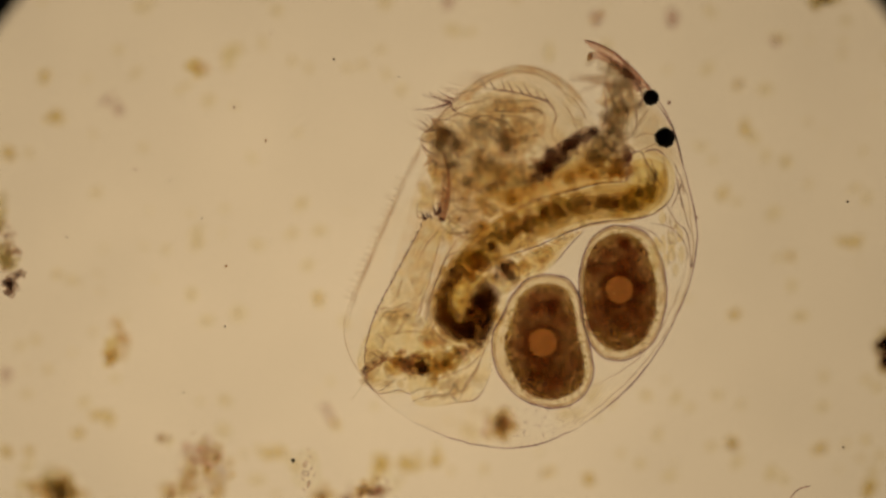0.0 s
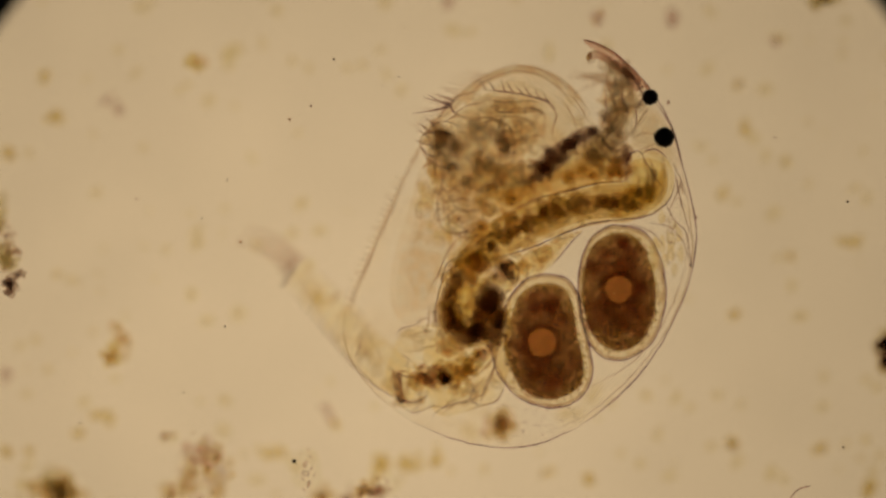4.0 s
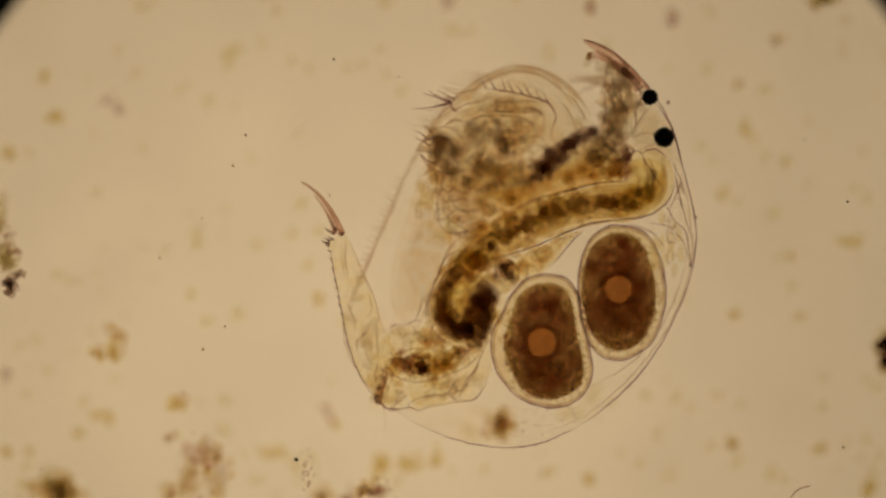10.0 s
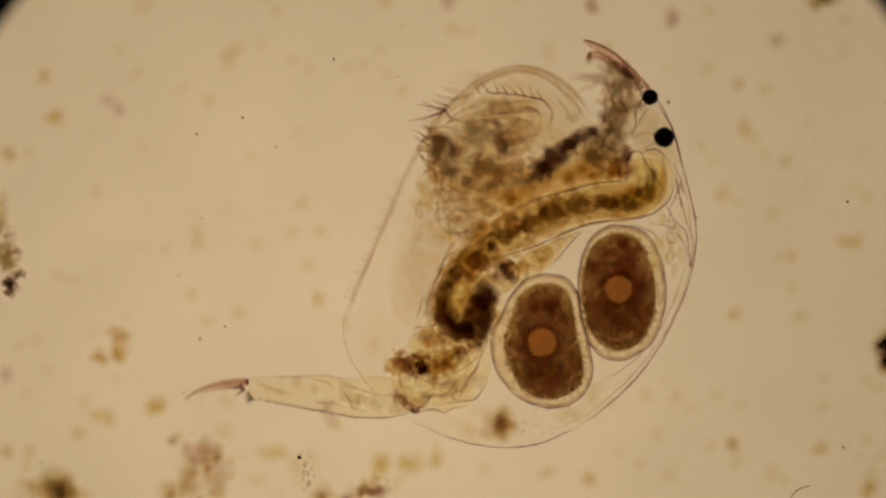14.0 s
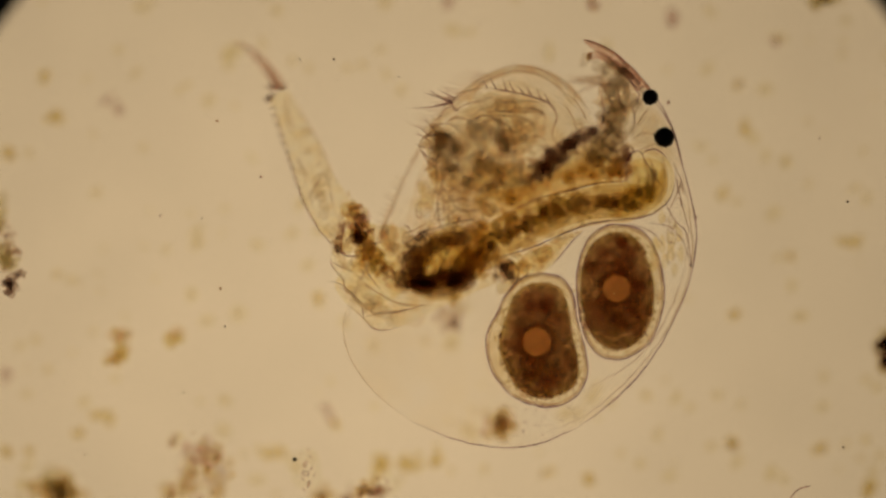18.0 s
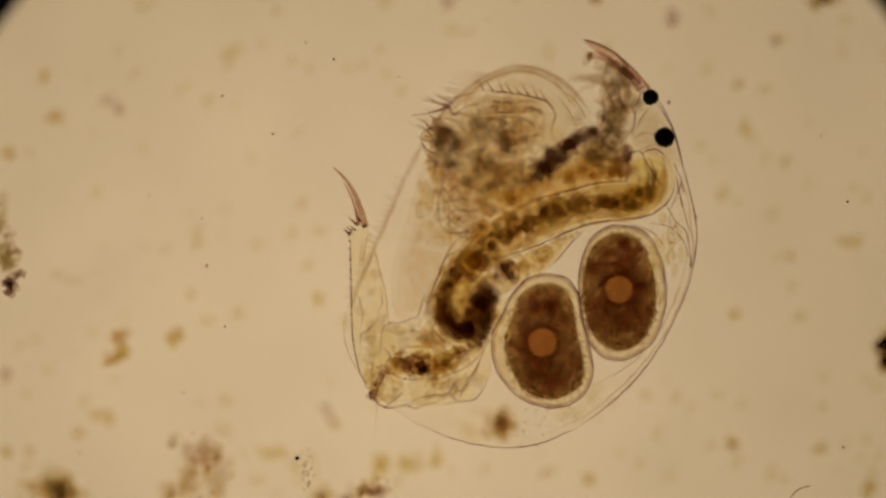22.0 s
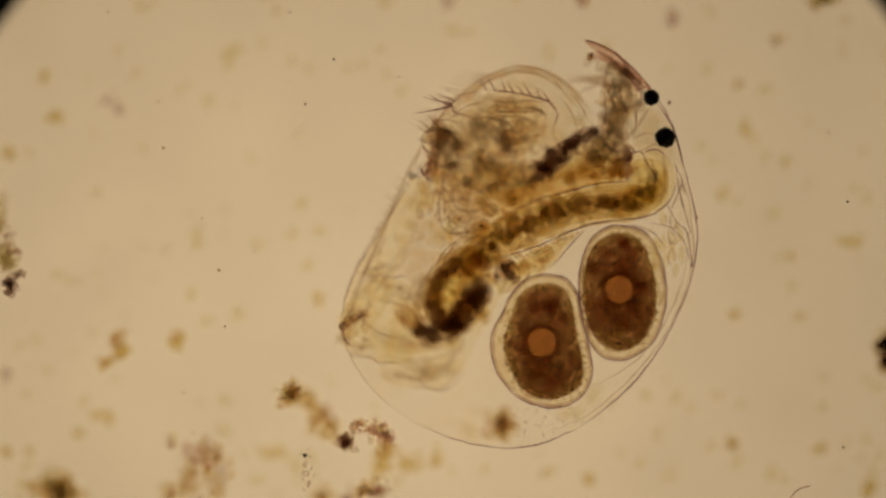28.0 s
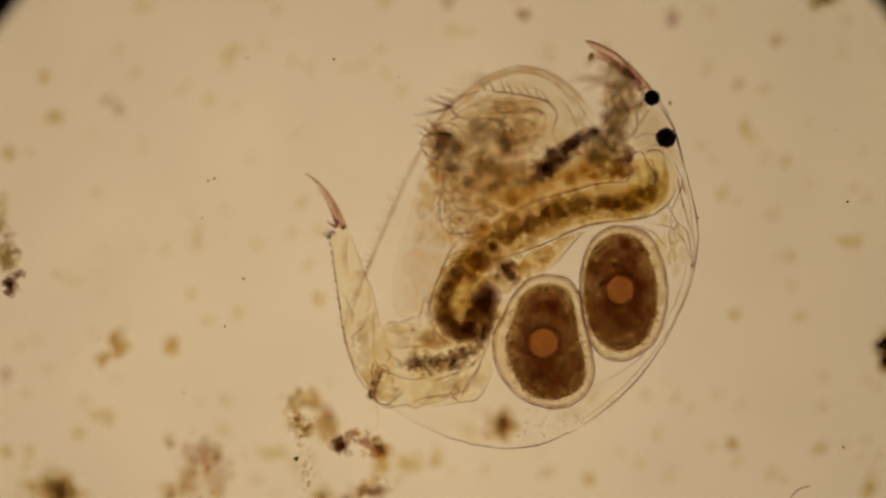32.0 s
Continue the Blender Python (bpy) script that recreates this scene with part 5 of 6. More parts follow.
def debris():
    for n, (x, y, r, k) in enumerate((*f, k) for k in FLECKS for f in FLECKS[k]):
        mats, label = KINDS[k]
        clump("algal_fleck" if k in "ao" else "detritus_fleck", x, y, r, mats, 3, label=label, cat="algae" if k in "ao" else "detritus", group="flecks on the slide", seed=n)
    rnd = random.Random(77)
    for k in range(160):
        x, y = rnd.uniform(-10, 1580), rnd.uniform(-10, 892)
        clump("detritus_fleck", x, y, rnd.uniform(5, 14), ["faint"], rnd.choice((1, 2)), label="faint yellowish fleck on the slide", cat="detritus", group="flecks on the slide", seed=k + 100)
    for k in range(22):
        x, y = rnd.gauss(560, 160), rnd.uniform(790, 890)
        clump("algal_fleck", x, y, rnd.uniform(6, 11), ["alga", "faint"], 2, label="yellow-green algal cells on the slide", cat="algae", group="flecks on the slide", seed=k + 300)
    # thicker heaps
    def heap(name, label, cat, x, y, layers):
        ob = new(name)
        ob.location = at(x, y, 0)
        tagged(ob, label, cat)
        for k, (mat, grain, z, ways) in enumerate(layers):
            cloud("debris_mass", ways, mat, ob, at(x, y, 0), seed=int(x) + 7 * k, grain=grain, z=z, round_off=0.6)

    low, mid_z, high = (4, 60), (30, 130), (110, FOCUS)
    heap("detritus_heap", "loose heap of brown detritus grains with a blackish lump", "detritus", 12, 450, [
        ("grain_olive", (5, 10), mid_z, [([(-4, 360), (2, 400)], 12, 8), ([(0, 440), (14, 470)], 16, 17)]), ("grain_brown", (3, 6), (60, FOCUS), [([(6, 405), (12, 440), (20, 475)], 20, 19), ([(29, 445)], 7, 7)]),
        ("grain_dark", (2, 4), high, [([(4, 420), (16, 460), (28, 478)], 20, 17)]), ("grain_deep", (3, 6), high, [([(14, 498), (20, 508)], 9, 24), ([(28, 490), (40, 484)], 2, 5), ([(8, 516), (16, 518)], 4, 5)])])
    heap("detritus_heap", "mauve-brown detritus heap on the slide", "detritus", 362, 815, [
        ("grain_mauve", (4, 8), low, [([(354, 798), (376, 822)], 30, 14), ([(388, 842)], 20, 5)]), ("grain_ochre", (5, 9), mid_z, [([(360, 806), (384, 830)], 28, 16)]), ("grain_red", (4, 7), (30, 110), [([(356, 800), (380, 824)], 30, 18)]), ("grain_brown", (2, 4), (70, 140), [([(352, 800), (382, 826)], 26, 6)])])
    heap("detritus_heap", "yellow-brown detritus heap on the slide", "detritus", 336, 864, [
        ("grain_ochre", (6, 11), low, [([(330, 850), (344, 866)], 24, 10), ([(356, 882), (400, 860)], 20, 8), ([(300, 874)], 12, 6)]), ("grain_red", (3, 6), mid_z, [([(336, 858)], 20, 5), ([(304, 876)], 8, 2), ([(352, 882)], 9, 3)]), ("grain_dark", (2, 3.5), high, [([(376, 874)], 3, 2), ([(310, 880), (340, 884)], 6, 3)])])
    heap("detritus_heap", "dark olive detritus heap on the slide", "detritus", 100, 868, [
        ("grain_ochre", (7, 13), low, [([(60, 884), (100, 866), (136, 884)], 32, 27)]), ("grain_olive", (6, 11), low, [([(98, 860), (112, 880)], 24, 18)]), ("grain_dark", (5, 9), low, [([(98, 862), (108, 876)], 12, 11)])])
    heap("detritus_heap", "dark grains in a brown detritus heap", "detritus", 655, 872, [
        ("grain_mauve", (4, 8), mid_z, [([(668, 870)], 14, 10), ([(612, 882)], 12, 9)]), ("grain_red", (3, 5), mid_z, [([(666, 868)], 10, 6)]), ("grain_ochre", (4, 8), mid_z, [([(640, 872), (660, 862)], 12, 14)]), ("grain_brown", (3, 6), mid_z, [([(640, 872)], 9, 7), ([(660, 872)], 12, 6)]), ("grain_dark", (2, 4), high, [([(656, 878)], 7, 5), ([(640, 876)], 6, 4)]),
        ("grain_brown", (1.5, 3), high, [([(664, 854), (690, 868)], 14, 11)])])
    heap("detritus_heap", "ochre detritus heap on the slide", "detritus", 570, 880, [("grain_ochre", (5, 9), low, [([(560, 882), (580, 876)], 14, 12)]), ("grain_brown", (3, 6), mid_z, [([(572, 880)], 10, 6)])])
    heap("algal_heap", "dark green algal heap at the edge", "algae", 1564, 622, [("grain_olive", (5, 10), low, [([(1568, 592), (1562, 620), (1572, 650)], 18, 21)]), ("grain_deep", (4, 8), mid_z, [([(1566, 608), (1564, 628), (1574, 644)], 11, 36)])])
    heap("algal_heap", "olive algal heap at the edge", "algae", 1455, 0, [("grain_olive", (5, 9), low, [([(1438, -2), (1472, 0)], 14, 18)]), ("grain_dark", (4, 7), low, [([(1446, -4), (1460, -2)], 10, 7)])])
    # a patch of clear slime standing on the slide, with grains and a tiny oval shell caught in it
    o = at(560, 840, 0)
    patch = new("slime_patch")
    patch.location = o
    tagged(patch, "clear slime on the slide with small brown grains caught in it", "slime")
    for cx, cy, rx, ry in ((543, 830, 26, 44), (680, 856, 30, 26)):
        bm = bmesh.new()
        add_pillow(bm, [(cx + rx * math.cos(a) * (1 + 0.2 * math.sin(3 * a)), cy + ry * math.sin(a) * (1 + 0.2 * math.cos(2 * a))) for a in np.linspace(0, 5.6, 9)], FOCUS / 2 + 2, FOCUS / 2 + 2, o)
        part("slime", bm, "slime_clear", patch)
    spots = ((545, 796, 2.6), (549, 808, 2.2), (541, 822, 4.5), (551, 829, 3.0), (536, 848, 2.4), (546, 857, 4.0), (538, 867, 3.0), (532, 803, 1.6), (556, 842, 1.8), (685, 852, 3.0), (690, 866, 2.4), (668, 848, 2.6))
    for k, (x, y, r) in enumerate(spots):
        bm = bmesh.new()
        add_glob(bm, x, y, FOCUS - 8, r, o, x, 0.8, 0.6, 1, 1.0 + (k % 3) * 0.4, k)
        part("grain", bm, "mauve", patch)
    bm = bmesh.new()
    add_tube(bm, [(541 + 6 * math.cos(a), 838 + 3.5 * math.sin(a), FOCUS) for a in np.linspace(0, 5.5, 8)], 1.1, o, closed=True)
    part("oval_shell", bm, "fold", patch, "tiny clear oval shell with a dark rim")
    # sharp specks in the focal plane
    for x, y, r in ((591, 105, 2.4), (1500, 357, 2.6), (1493, 792, 2.6), (357, 387, 1.8), (325, 695, 1.8), (398, 578, 2.2), (706, 136, 1.6)):
        bm = bmesh.new()
        add_glob(bm, x, y, FOCUS, r, at(x, y), x, 0.8, 0.3, 1)
        s = new("speck", mesh_of(bm, "speck", "soot"))
        s.location = at(x, y)
        tagged(s, "tiny black speck in the water", "speck", "specks in the water")
    bm = bmesh.new()
    add_tube(bm, [(1398, 884, FOCUS), (1406, 872, FOCUS), (1418, 864, FOCUS), (1433, 861, FOCUS)], 1.4, at(1410, 870))
    h = new("fibre", mesh_of(bm, "fibre", "fold"))
    h.location = at(1410, 870)
    tagged(h, "thin curved brown fibre in the water", "fibre")


debris()


# ---- drifting things ----
def grains(name, size, mats, count, label, cat, group="", seed=0, spread=1.0, fine=1.0):
    """A loose bunch of grains built round its own middle, to be moved as one."""
    rnd = random.Random(seed)
    ob = new(name)
    tagged(ob, label, cat, group)
    o = at(784, 441)
    for k in range(count):
        a, d = rnd.uniform(0, 6.28), size * spread * math.sqrt(rnd.random())
        bm = bmesh.new()
        add_glob(bm, 784 + d * math.cos(a), 441 + d * math.sin(a), FOCUS + rnd.uniform(-0.5, 0.5) * size, size * rnd.uniform(0.3, 0.62) * fine, o, k + seed, 0.8, 0.5, 1 if size < 9 else 2, rnd.uniform(1, 1.5), rnd.uniform(0, 3))
        part("grain", bm, mats[k % len(mats)], ob)
    return ob


PELLET_KIND = "orggdooochhhhh"
PELLET_GRAINS = {"o": [("grain_ochre", 24, 12, (4, 9)), ("grain_brown", 18, 4, (3, 6))],
                 "g": [("grain_ochre", 16, 4, (3, 6)), ("grain_red", 15, 16, (2.5, 5)), ("grain_dark", 15, 10, (1.6, 3.2))],
                 "h": [("grain_ochre", 14, 4, (3, 6)), ("grain_red", 12, 9, (2, 4)), ("grain_dark", 13, 7, (1.6, 3.2))],
                 "d": [("grain_brown", 14, 16, (4, 7)), ("grain_dark", 14, 26, (3, 6)), ("grain_deep", 10, 10, (2.5, 5)), ("grain_red", 17, 10, (1.6, 3))],
                 "r": [("grain_red", 15, 22, (3, 6)), ("grain_dark", 14, 18, (2, 4.5)), ("grain_ochre", 22, 8, (3, 6))],
                 "c": [("grain_ochre", 22, 14, (4, 8)), ("grain_olive", 18, 8, (4, 7))]}
PELLETS, PLUGS = [], []
for n, kind in enumerate(PELLET_KIND):
    ob = new("dropping")
    tagged(ob, "ochre slimy piece of a dropping" if kind == "o" else "brown grainy piece of a dropping", "dropping", "string of droppings")
    bm = bmesh.new()
    add_glob(bm, 784, 441, FOCUS - 6, 15, at(784, 441), n, 0.7, 0.35, 2, 1.3, n)
    part("slime", bm, "slime_ochre" if kind == "o" else "slime_clear", ob)
    for k, (mat, width, count, grain) in enumerate(PELLET_GRAINS[kind]):
        cloud("dropping_mass", [([(784, 441)], width, count)], mat, ob, at(784, 441), seed=200 + 5 * n + k, grain=grain, z=(FOCUS - 16, FOCUS + 12), round_off=0.5)
    PELLETS.append(ob)
for n in range(7):
    PLUGS.append(cloud("food_plug", [([(784, 441)], 19, 32)], "grain_dark", flea, at(784, 441), seed=300 + n, grain=(2.5, 5.5), z=(FOCUS - 12, FOCUS + 10), label="dark grains of food in the rectum"))
# each drifter: size, materials, grains, word, and its way (seconds, x, y)
DRIFT = []
DRIFT.append((18, ["alga", "flake", "flake"], 7, [(0, 352, 124), (2, 353, 112), (3.2, 352, 114), (6, 350, 110), (8.6, 351, 112), (8.7, 335, 300), (8.8, 318, 668), (9, 337, 702), (11, 301, 724), (13, 319, 716), (14, 281, 718), (16, 300, 650), (17, 307, 613), (19, 315, 592), (23, 313, 594), (28, 315, 598), (30, 311, 614), (32, 305, 608)]))
DRIFT.append((14, ["mauve", "flake", "mauve"], 5, [(0, 1056, 30), (6, 1057, 30), (9, 1043, 14), (13, 1045, 10), (19, 1047, 5), (23, 1050, -4), (28, 1028, 3), (30, 985, 12), (32, 925, 28)]))
DRIFT.append((16, ["alga", "flake", "flake_brown"], 8, [(0, 192, 636), (2, 194, 632), (3.2, 190, 634), (6, 196, 640), (7, 200, 636), (8, 186, 630), (9, 172, 628), (11, 180, 630), (13, 194, 632), (14, 178, 636), (17, 196, 640), (19, 204, 640), (23, 197, 640), (28, 190, 644), (30, 192, 640), (32, 186, 636)]))
DRIFT.append((19, ["flake", "alga", "flake"], 4, [(0, 214, 586), (6, 216, 590), (9, 209, 586), (13, 214, 588), (19, 218, 588), (28, 214, 590), (32, 212, 588)]))
DRIFT.append((20, ["flake", "alga", "flake"], 4, [(0, 209, 604), (6, 211, 608), (9, 204, 604), (13, 209, 606), (19, 213, 606), (28, 209, 608), (32, 207, 606)]))
DRIFT.append((17, ["flake", "alga", "flake"], 4, [(0, 206, 622), (6, 208, 626), (9, 201, 622), (13, 206, 624), (19, 210, 624), (28, 206, 626), (32, 204, 624)]))
DRIFT.append((6.4, ["soot"], 5, [(0, 518, 815), (2, 519, 816), (3.2, 519, 817), (6, 525, 812), (7, 526, 811), (8, 526, 812), (9, 522, 814), (11, 526, 812), (13, 528, 810), (14, 529, 810), (17, 520, 814), (19, 522, 813), (23, 527, 811), (28, 539, 807), (30, 532, 810), (32, 524, 813)]))
DRIFT.append((12, ["faint", "mauve"], 7, [(0, 292, 776), (2, 284, 764), (3.2, 296, 770), (6, 300, 772), (7, 298, 770), (13, 310, 775), (32, 300, 780)]))
DRIFT.append((3, ["fold"], 3, [(0, 415, 190), (6, 575, 180), (7, 545, 148), (8, 530, 176), (9, 433, 240), (11, 437, 230), (13, 402, 196), (14, 430, 208), (17, 440, 330), (19, 480, 280), (23, 484, 230), (28, 540, 184), (30, 420, 286), (32, 368, 320)]))
DRIFT.append((3, ["detritus"], 4, [(0, 470, 250), (6, 520, 206), (9, 450, 300), (13, 345, 250), (19, 390, 206), (23, 394, 166), (28, 290, 262), (30, 360, 300), (32, 380, 316)]))
DRIFT.append((2.2, ["soot"], 2, [(0, 300, 320), (6, 486, 318), (9, 602, 354), (13, 478, 278), (17, 540, 168), (19, 520, 72), (23, 545, 76), (28, 512, 22), (30, 490, 70), (32, 438, 104)]))
DRIFT.append((2.2, ["soot"], 2, [(0, 560, 230), (6, 706, 136), (9, 712, 135), (13, 728, 78), (19, 588, 154), (23, 684, 216), (28, 450, 444), (32, 482, 352)]))
DRIFT.append((3, ["detritus"], 4, [(0, 400, 470), (6, 430, 420), (9, 370, 618), (13, 350, 610), (19, 392, 492), (23, 360, 470), (32, 430, 494)]))
DRIFT.append((2.2, ["soot"], 2, [(0, 118, 420), (6, 146, 820), (9, 80, 831), (13, 66, 822), (19, 157, 803), (23, 137, 803), (28, 190, 22), (32, 175, 600)]))
DRIFT.append((2.4, ["fold"], 3, [(0, 240, 300), (9, 270, 436), (13, 318, 494), (19, 276, 362), (23, 264, 330), (28, 280, 180), (32, 250, 240)]))
DRIFT.append((2.4, ["fold"], 3, [(0, 480, 60), (9, 860, 42), (13, 700, 46), (19, 862, 40), (23, 862, 34), (28, 800, 62), (32, 760, 50)]))
DRIFT.append((2.4, ["fold"], 3, [(0, 1330, 240), (13, 1440, 248), (23, 1455, 240), (32, 1480, 230)]))
DRIFTERS = []
for n, (size, mats, count, rows) in enumerate(DRIFT):
    big = size > 4
    ob = grains("detritus_flake" if big else "speck", size, mats, count, "loose brown detritus flake drifting in the water" if big else "tiny dark speck drifting in the water",
                "detritus" if big else "speck", "" if big else "specks in the water", n + 50, 0.12 if mats == ["soot"] and big else 0.9)
    DRIFTERS.append((ob, rows, (60.0 if size > 9 else FOCUS)))


# ---- movement ----
# seconds, direction of the tail (degrees), its root in the plan, turn of the abdomen (degrees)
BEAT = []
BEAT += [(0, 66, 650, 668, 0), (0.04, 67, 650, 668, 0), (0.1, 128, 684, 700, -4), (0.2, 185, 706, 716, -8), (0.3, 125, 676, 696, -2), (0.4, 70, 650, 668, 0), (0.6, 115, 650, 650, 5), (0.8, 67, 592, 455, 45), (0.9, 80, 642, 335, 73), (1, 134, 600, 462, 60),
         (1.1, 150, 690, 700, 2), (1.2, 72, 646, 690, 0), (1.4, 157, 740, 708, -15), (1.6, 182, 696, 671, 14), (1.8, 114, 599, 462, 62), (1.9, 78, 655, 670, 0), (2, 150, 742, 709, -14), (2.1, 180, 748, 712, -13), (2.2, 172, 648, 605, 25)]
BEAT += [(2.4, 98, 602, 445, 62), (2.6, 163, 752, 714, -15), (2.8, 166, 608, 568, 35), (2.9, 124, 604, 436, 61), (3, 58, 597, 468, 40), (3.1, 82, 680, 690, -5), (3.2, 166, 760, 712, -15), (3.4, 146, 599, 515, 58), (3.5, 124, 618, 450, 60),
         (3.8, 72, 650, 680, 4), (4.1, 150, 740, 710, -12), (4.4, 118, 606, 470, 55), (4.7, 74, 650, 686, 2), (5.1, 120, 690, 714, 0), (5.5, 163, 735, 718, -8), (5.6, 134, 702, 720, -2), (5.8, 131, 704, 722, 0), (6, 131, 704, 722, 0)]
BEAT += [(6.2, 131, 704, 722, 0), (6.4, 132, 702, 720, 0), (6.5, 172, 700, 714, 0), (6.6, 88, 655, 692, 0), (6.7, 76, 655, 692, 0), (6.8, 80, 658, 697, 0), (7, 72, 650, 686, 0), (7.2, 66, 648, 680, 0), (7.3, 98, 620, 590, 30),
         (7.4, 130, 600, 500, 58), (7.5, 186, 714, 694, 2), (7.55, 130, 680, 690, 2), (7.6, 74, 650, 690, 0), (7.8, 66, 648, 682, 0), (7.9, 115, 675, 700, 0), (8, 170, 728, 717, 0), (8.2, 103, 680, 716, 0), (8.4, 95, 672, 700, 2)]
BEAT += [(8.5, 62, 604, 480, 42), (8.6, 70, 625, 372, 74), (8.7, 133, 606, 450, 62), (8.75, 165, 655, 570, 30), (8.8, 178, 700, 690, 4), (8.9, 96, 660, 696, 0), (8.97, 134, 702, 717, 0), (9, 142, 706, 718, 0), (9.03, 150, 708, 717, 0), (9.1, 174, 704, 712, -2), (9.15, 125, 680, 704, 0),
         (9.2, 76, 656, 690, 0), (9.4, 98, 674, 714, 0), (9.5, 126, 684, 714, 0), (9.6, 182, 712, 708, -2), (9.7, 140, 694, 712, 0), (9.8, 99, 676, 714, 0), (9.9, 104, 679, 715, 0), (10, 105, 680, 715, 0), (10.2, 104, 676, 712, 0)]
BEAT += [(10.4, 100, 678, 714, 0), (10.6, 123, 686, 716, 0), (10.8, 100, 678, 714, 0), (10.9, 130, 690, 716, 0), (10.966, 142, 694, 714, -1), (11, 164, 704, 712, -3), (11.034, 188, 708, 712, -3), (11.066, 136, 686, 708, -1), (11.1, 82, 660, 700, 0),
         (11.2, 106, 682, 715, 0), (11.4, 110, 684, 715, 0), (11.6, 112, 684, 715, 0), (11.8, 114, 684, 715, 0), (11.9, 142, 694, 716, 0), (11.97, 84, 658, 700, 0), (12.03, 76, 652, 698, 0), (12.1, 98, 676, 712, 0), (12.2, 107, 683, 715, 0), (12.4, 111, 684, 715, 0)]
BEAT += [(12.6, 144, 694, 715, 0), (12.7, 110, 670, 706, 0), (12.8, 78, 655, 694, 0), (13, 108.6, 685, 715, 0), (13.2, 107, 684, 715, 0), (13.4, 107, 684, 715, 0), (13.6, 96, 676, 712, 0), (13.8, 128, 688, 716, 0), (14, 173.5, 746, 720, 0),
         (14.1, 135, 690, 715, 0), (14.3, 107, 684, 715, 0), (14.5, 110, 684, 715, 0), (15, 108, 684, 715, 0), (15.4, 78, 655, 694, 0), (15.7, 118, 684, 715, 0), (16, 162, 716, 712, -6), (16.2, 100, 640, 600, 28), (16.4, 128, 596, 520, 55)]
BEAT += [(16.5, 140, 594, 500, 58), (16.7, 98, 600, 448, 63), (16.8, 78, 660, 684, 2), (16.9, 155, 745, 712, -15), (17, 191, 752, 687, -7), (17.1, 172, 650, 610, 22), (17.2, 134, 600, 480, 60), (17.3, 95, 604, 560, 35), (17.4, 72, 622, 622, 12),
         (17.5, 84, 652, 686, 0), (17.6, 165, 755, 712, -15), (17.8, 178, 650, 622, 22), (17.95, 124, 604, 446, 65), (18, 112, 610, 447, 65), (18.05, 101, 610, 456, 62), (18.1, 92, 630, 560, 34), (18.2, 75, 662, 680, 0), (18.3, 125, 700, 700, -6), (18.4, 173, 745, 710, -12), (18.6, 168, 642, 605, 25)]
BEAT += [(18.7, 118, 640, 640, 12), (18.8, 74, 646, 680, 3), (19, 75.2, 654, 690, 0), (19.2, 85, 660, 698, 0), (19.4, 93, 666, 706, 0), (20, 94.2, 667, 708, 0), (21, 95.2, 667, 709, 0), (22, 95.3, 668, 709, 0), (23, 95.3, 668, 710, 0),
         (24, 95.4, 668, 710, 0), (24.3, 96, 669, 711, 0), (24.6, 97, 670, 711, 0), (24.7, 116, 680, 714, 0), (24.8, 138, 690, 715, 0), (24.9, 106, 670, 704, 0), (25, 76, 654, 702, 0), (25.2, 72, 653, 698, 0), (25.3, 90, 620, 590, 28)]
BEAT += [(25.4, 111, 606, 500, 50), (25.5, 84, 640, 640, 8), (25.9, 76, 652, 690, 0), (26.4, 112, 684, 715, 0), (26.8, 80, 655, 694, 0), (27.1, 112, 684, 715, 0), (27.5, 112, 688, 716, 0), (27.6, 84, 648, 660, 6), (27.7, 63, 609, 608, 16),
         (27.8, 68, 630, 650, 8), (27.9, 74, 650, 692, 0), (28, 62, 608, 588, 18), (28.1, 135, 638, 590, 28), (28.2, 118, 655, 660, 10), (28.3, 97, 667, 709, 0), (28.5, 68, 625, 640, 8), (28.6, 66, 610, 590, 18), (28.8, 84, 660, 706, 3)]
BEAT += [(28.9, 112, 676, 710, 0), (29, 84, 658, 704, 2), (29.066, 66, 650, 694, 2), (29.2, 95, 660, 700, 3), (29.3, 74, 630, 540, 32), (29.4, 55, 628, 370, 62), (29.5, 118, 618, 428, 60), (29.6, 192, 720, 690, -5), (29.8, 150, 700, 706, -5), (29.9, 116, 676, 700, -2),
         (30, 89, 662, 702, 0), (30.2, 82, 630, 645, 8), (30.5, 75, 650, 688, 0), (30.8, 85, 636, 668, 5), (31, 80, 644, 680, 0), (31.2, 64, 620, 500, 40), (31.3, 52, 636, 360, 66), (31.4, 90, 620, 410, 60), (31.5, 124, 610, 455, 52)]
BEAT += [(31.6, 100, 630, 600, 20), (31.7, 80, 645, 672, 3), (31.8, 90, 655, 692, 0), (32, 102.2, 665, 706, 0)]


def local(x, y, turn, z=FOCUS):
    """A pose on the flea: its place in the plan, and the turn seen from above, anticlockwise."""
    p = at(x, y, z) - ROOT
    return pose(p.x, p.y, p.z, 0, 0, turn)


def turned(x, y, angle, pivot):
    """Where a point of the plan goes when it turns about a pivot."""
    a = math.radians(angle)
    dx, dy = x - pivot[0], y - pivot[1]
    return pivot[0] + dx * math.cos(a) - dy * math.sin(a), pivot[1] + dx * math.sin(a) + dy * math.cos(a)


def swung(x, y, a):
    """Where a point of the rectum goes when the abdomen turns."""
    return turned(x, y, a * 1.1, GUT_PIVOT)


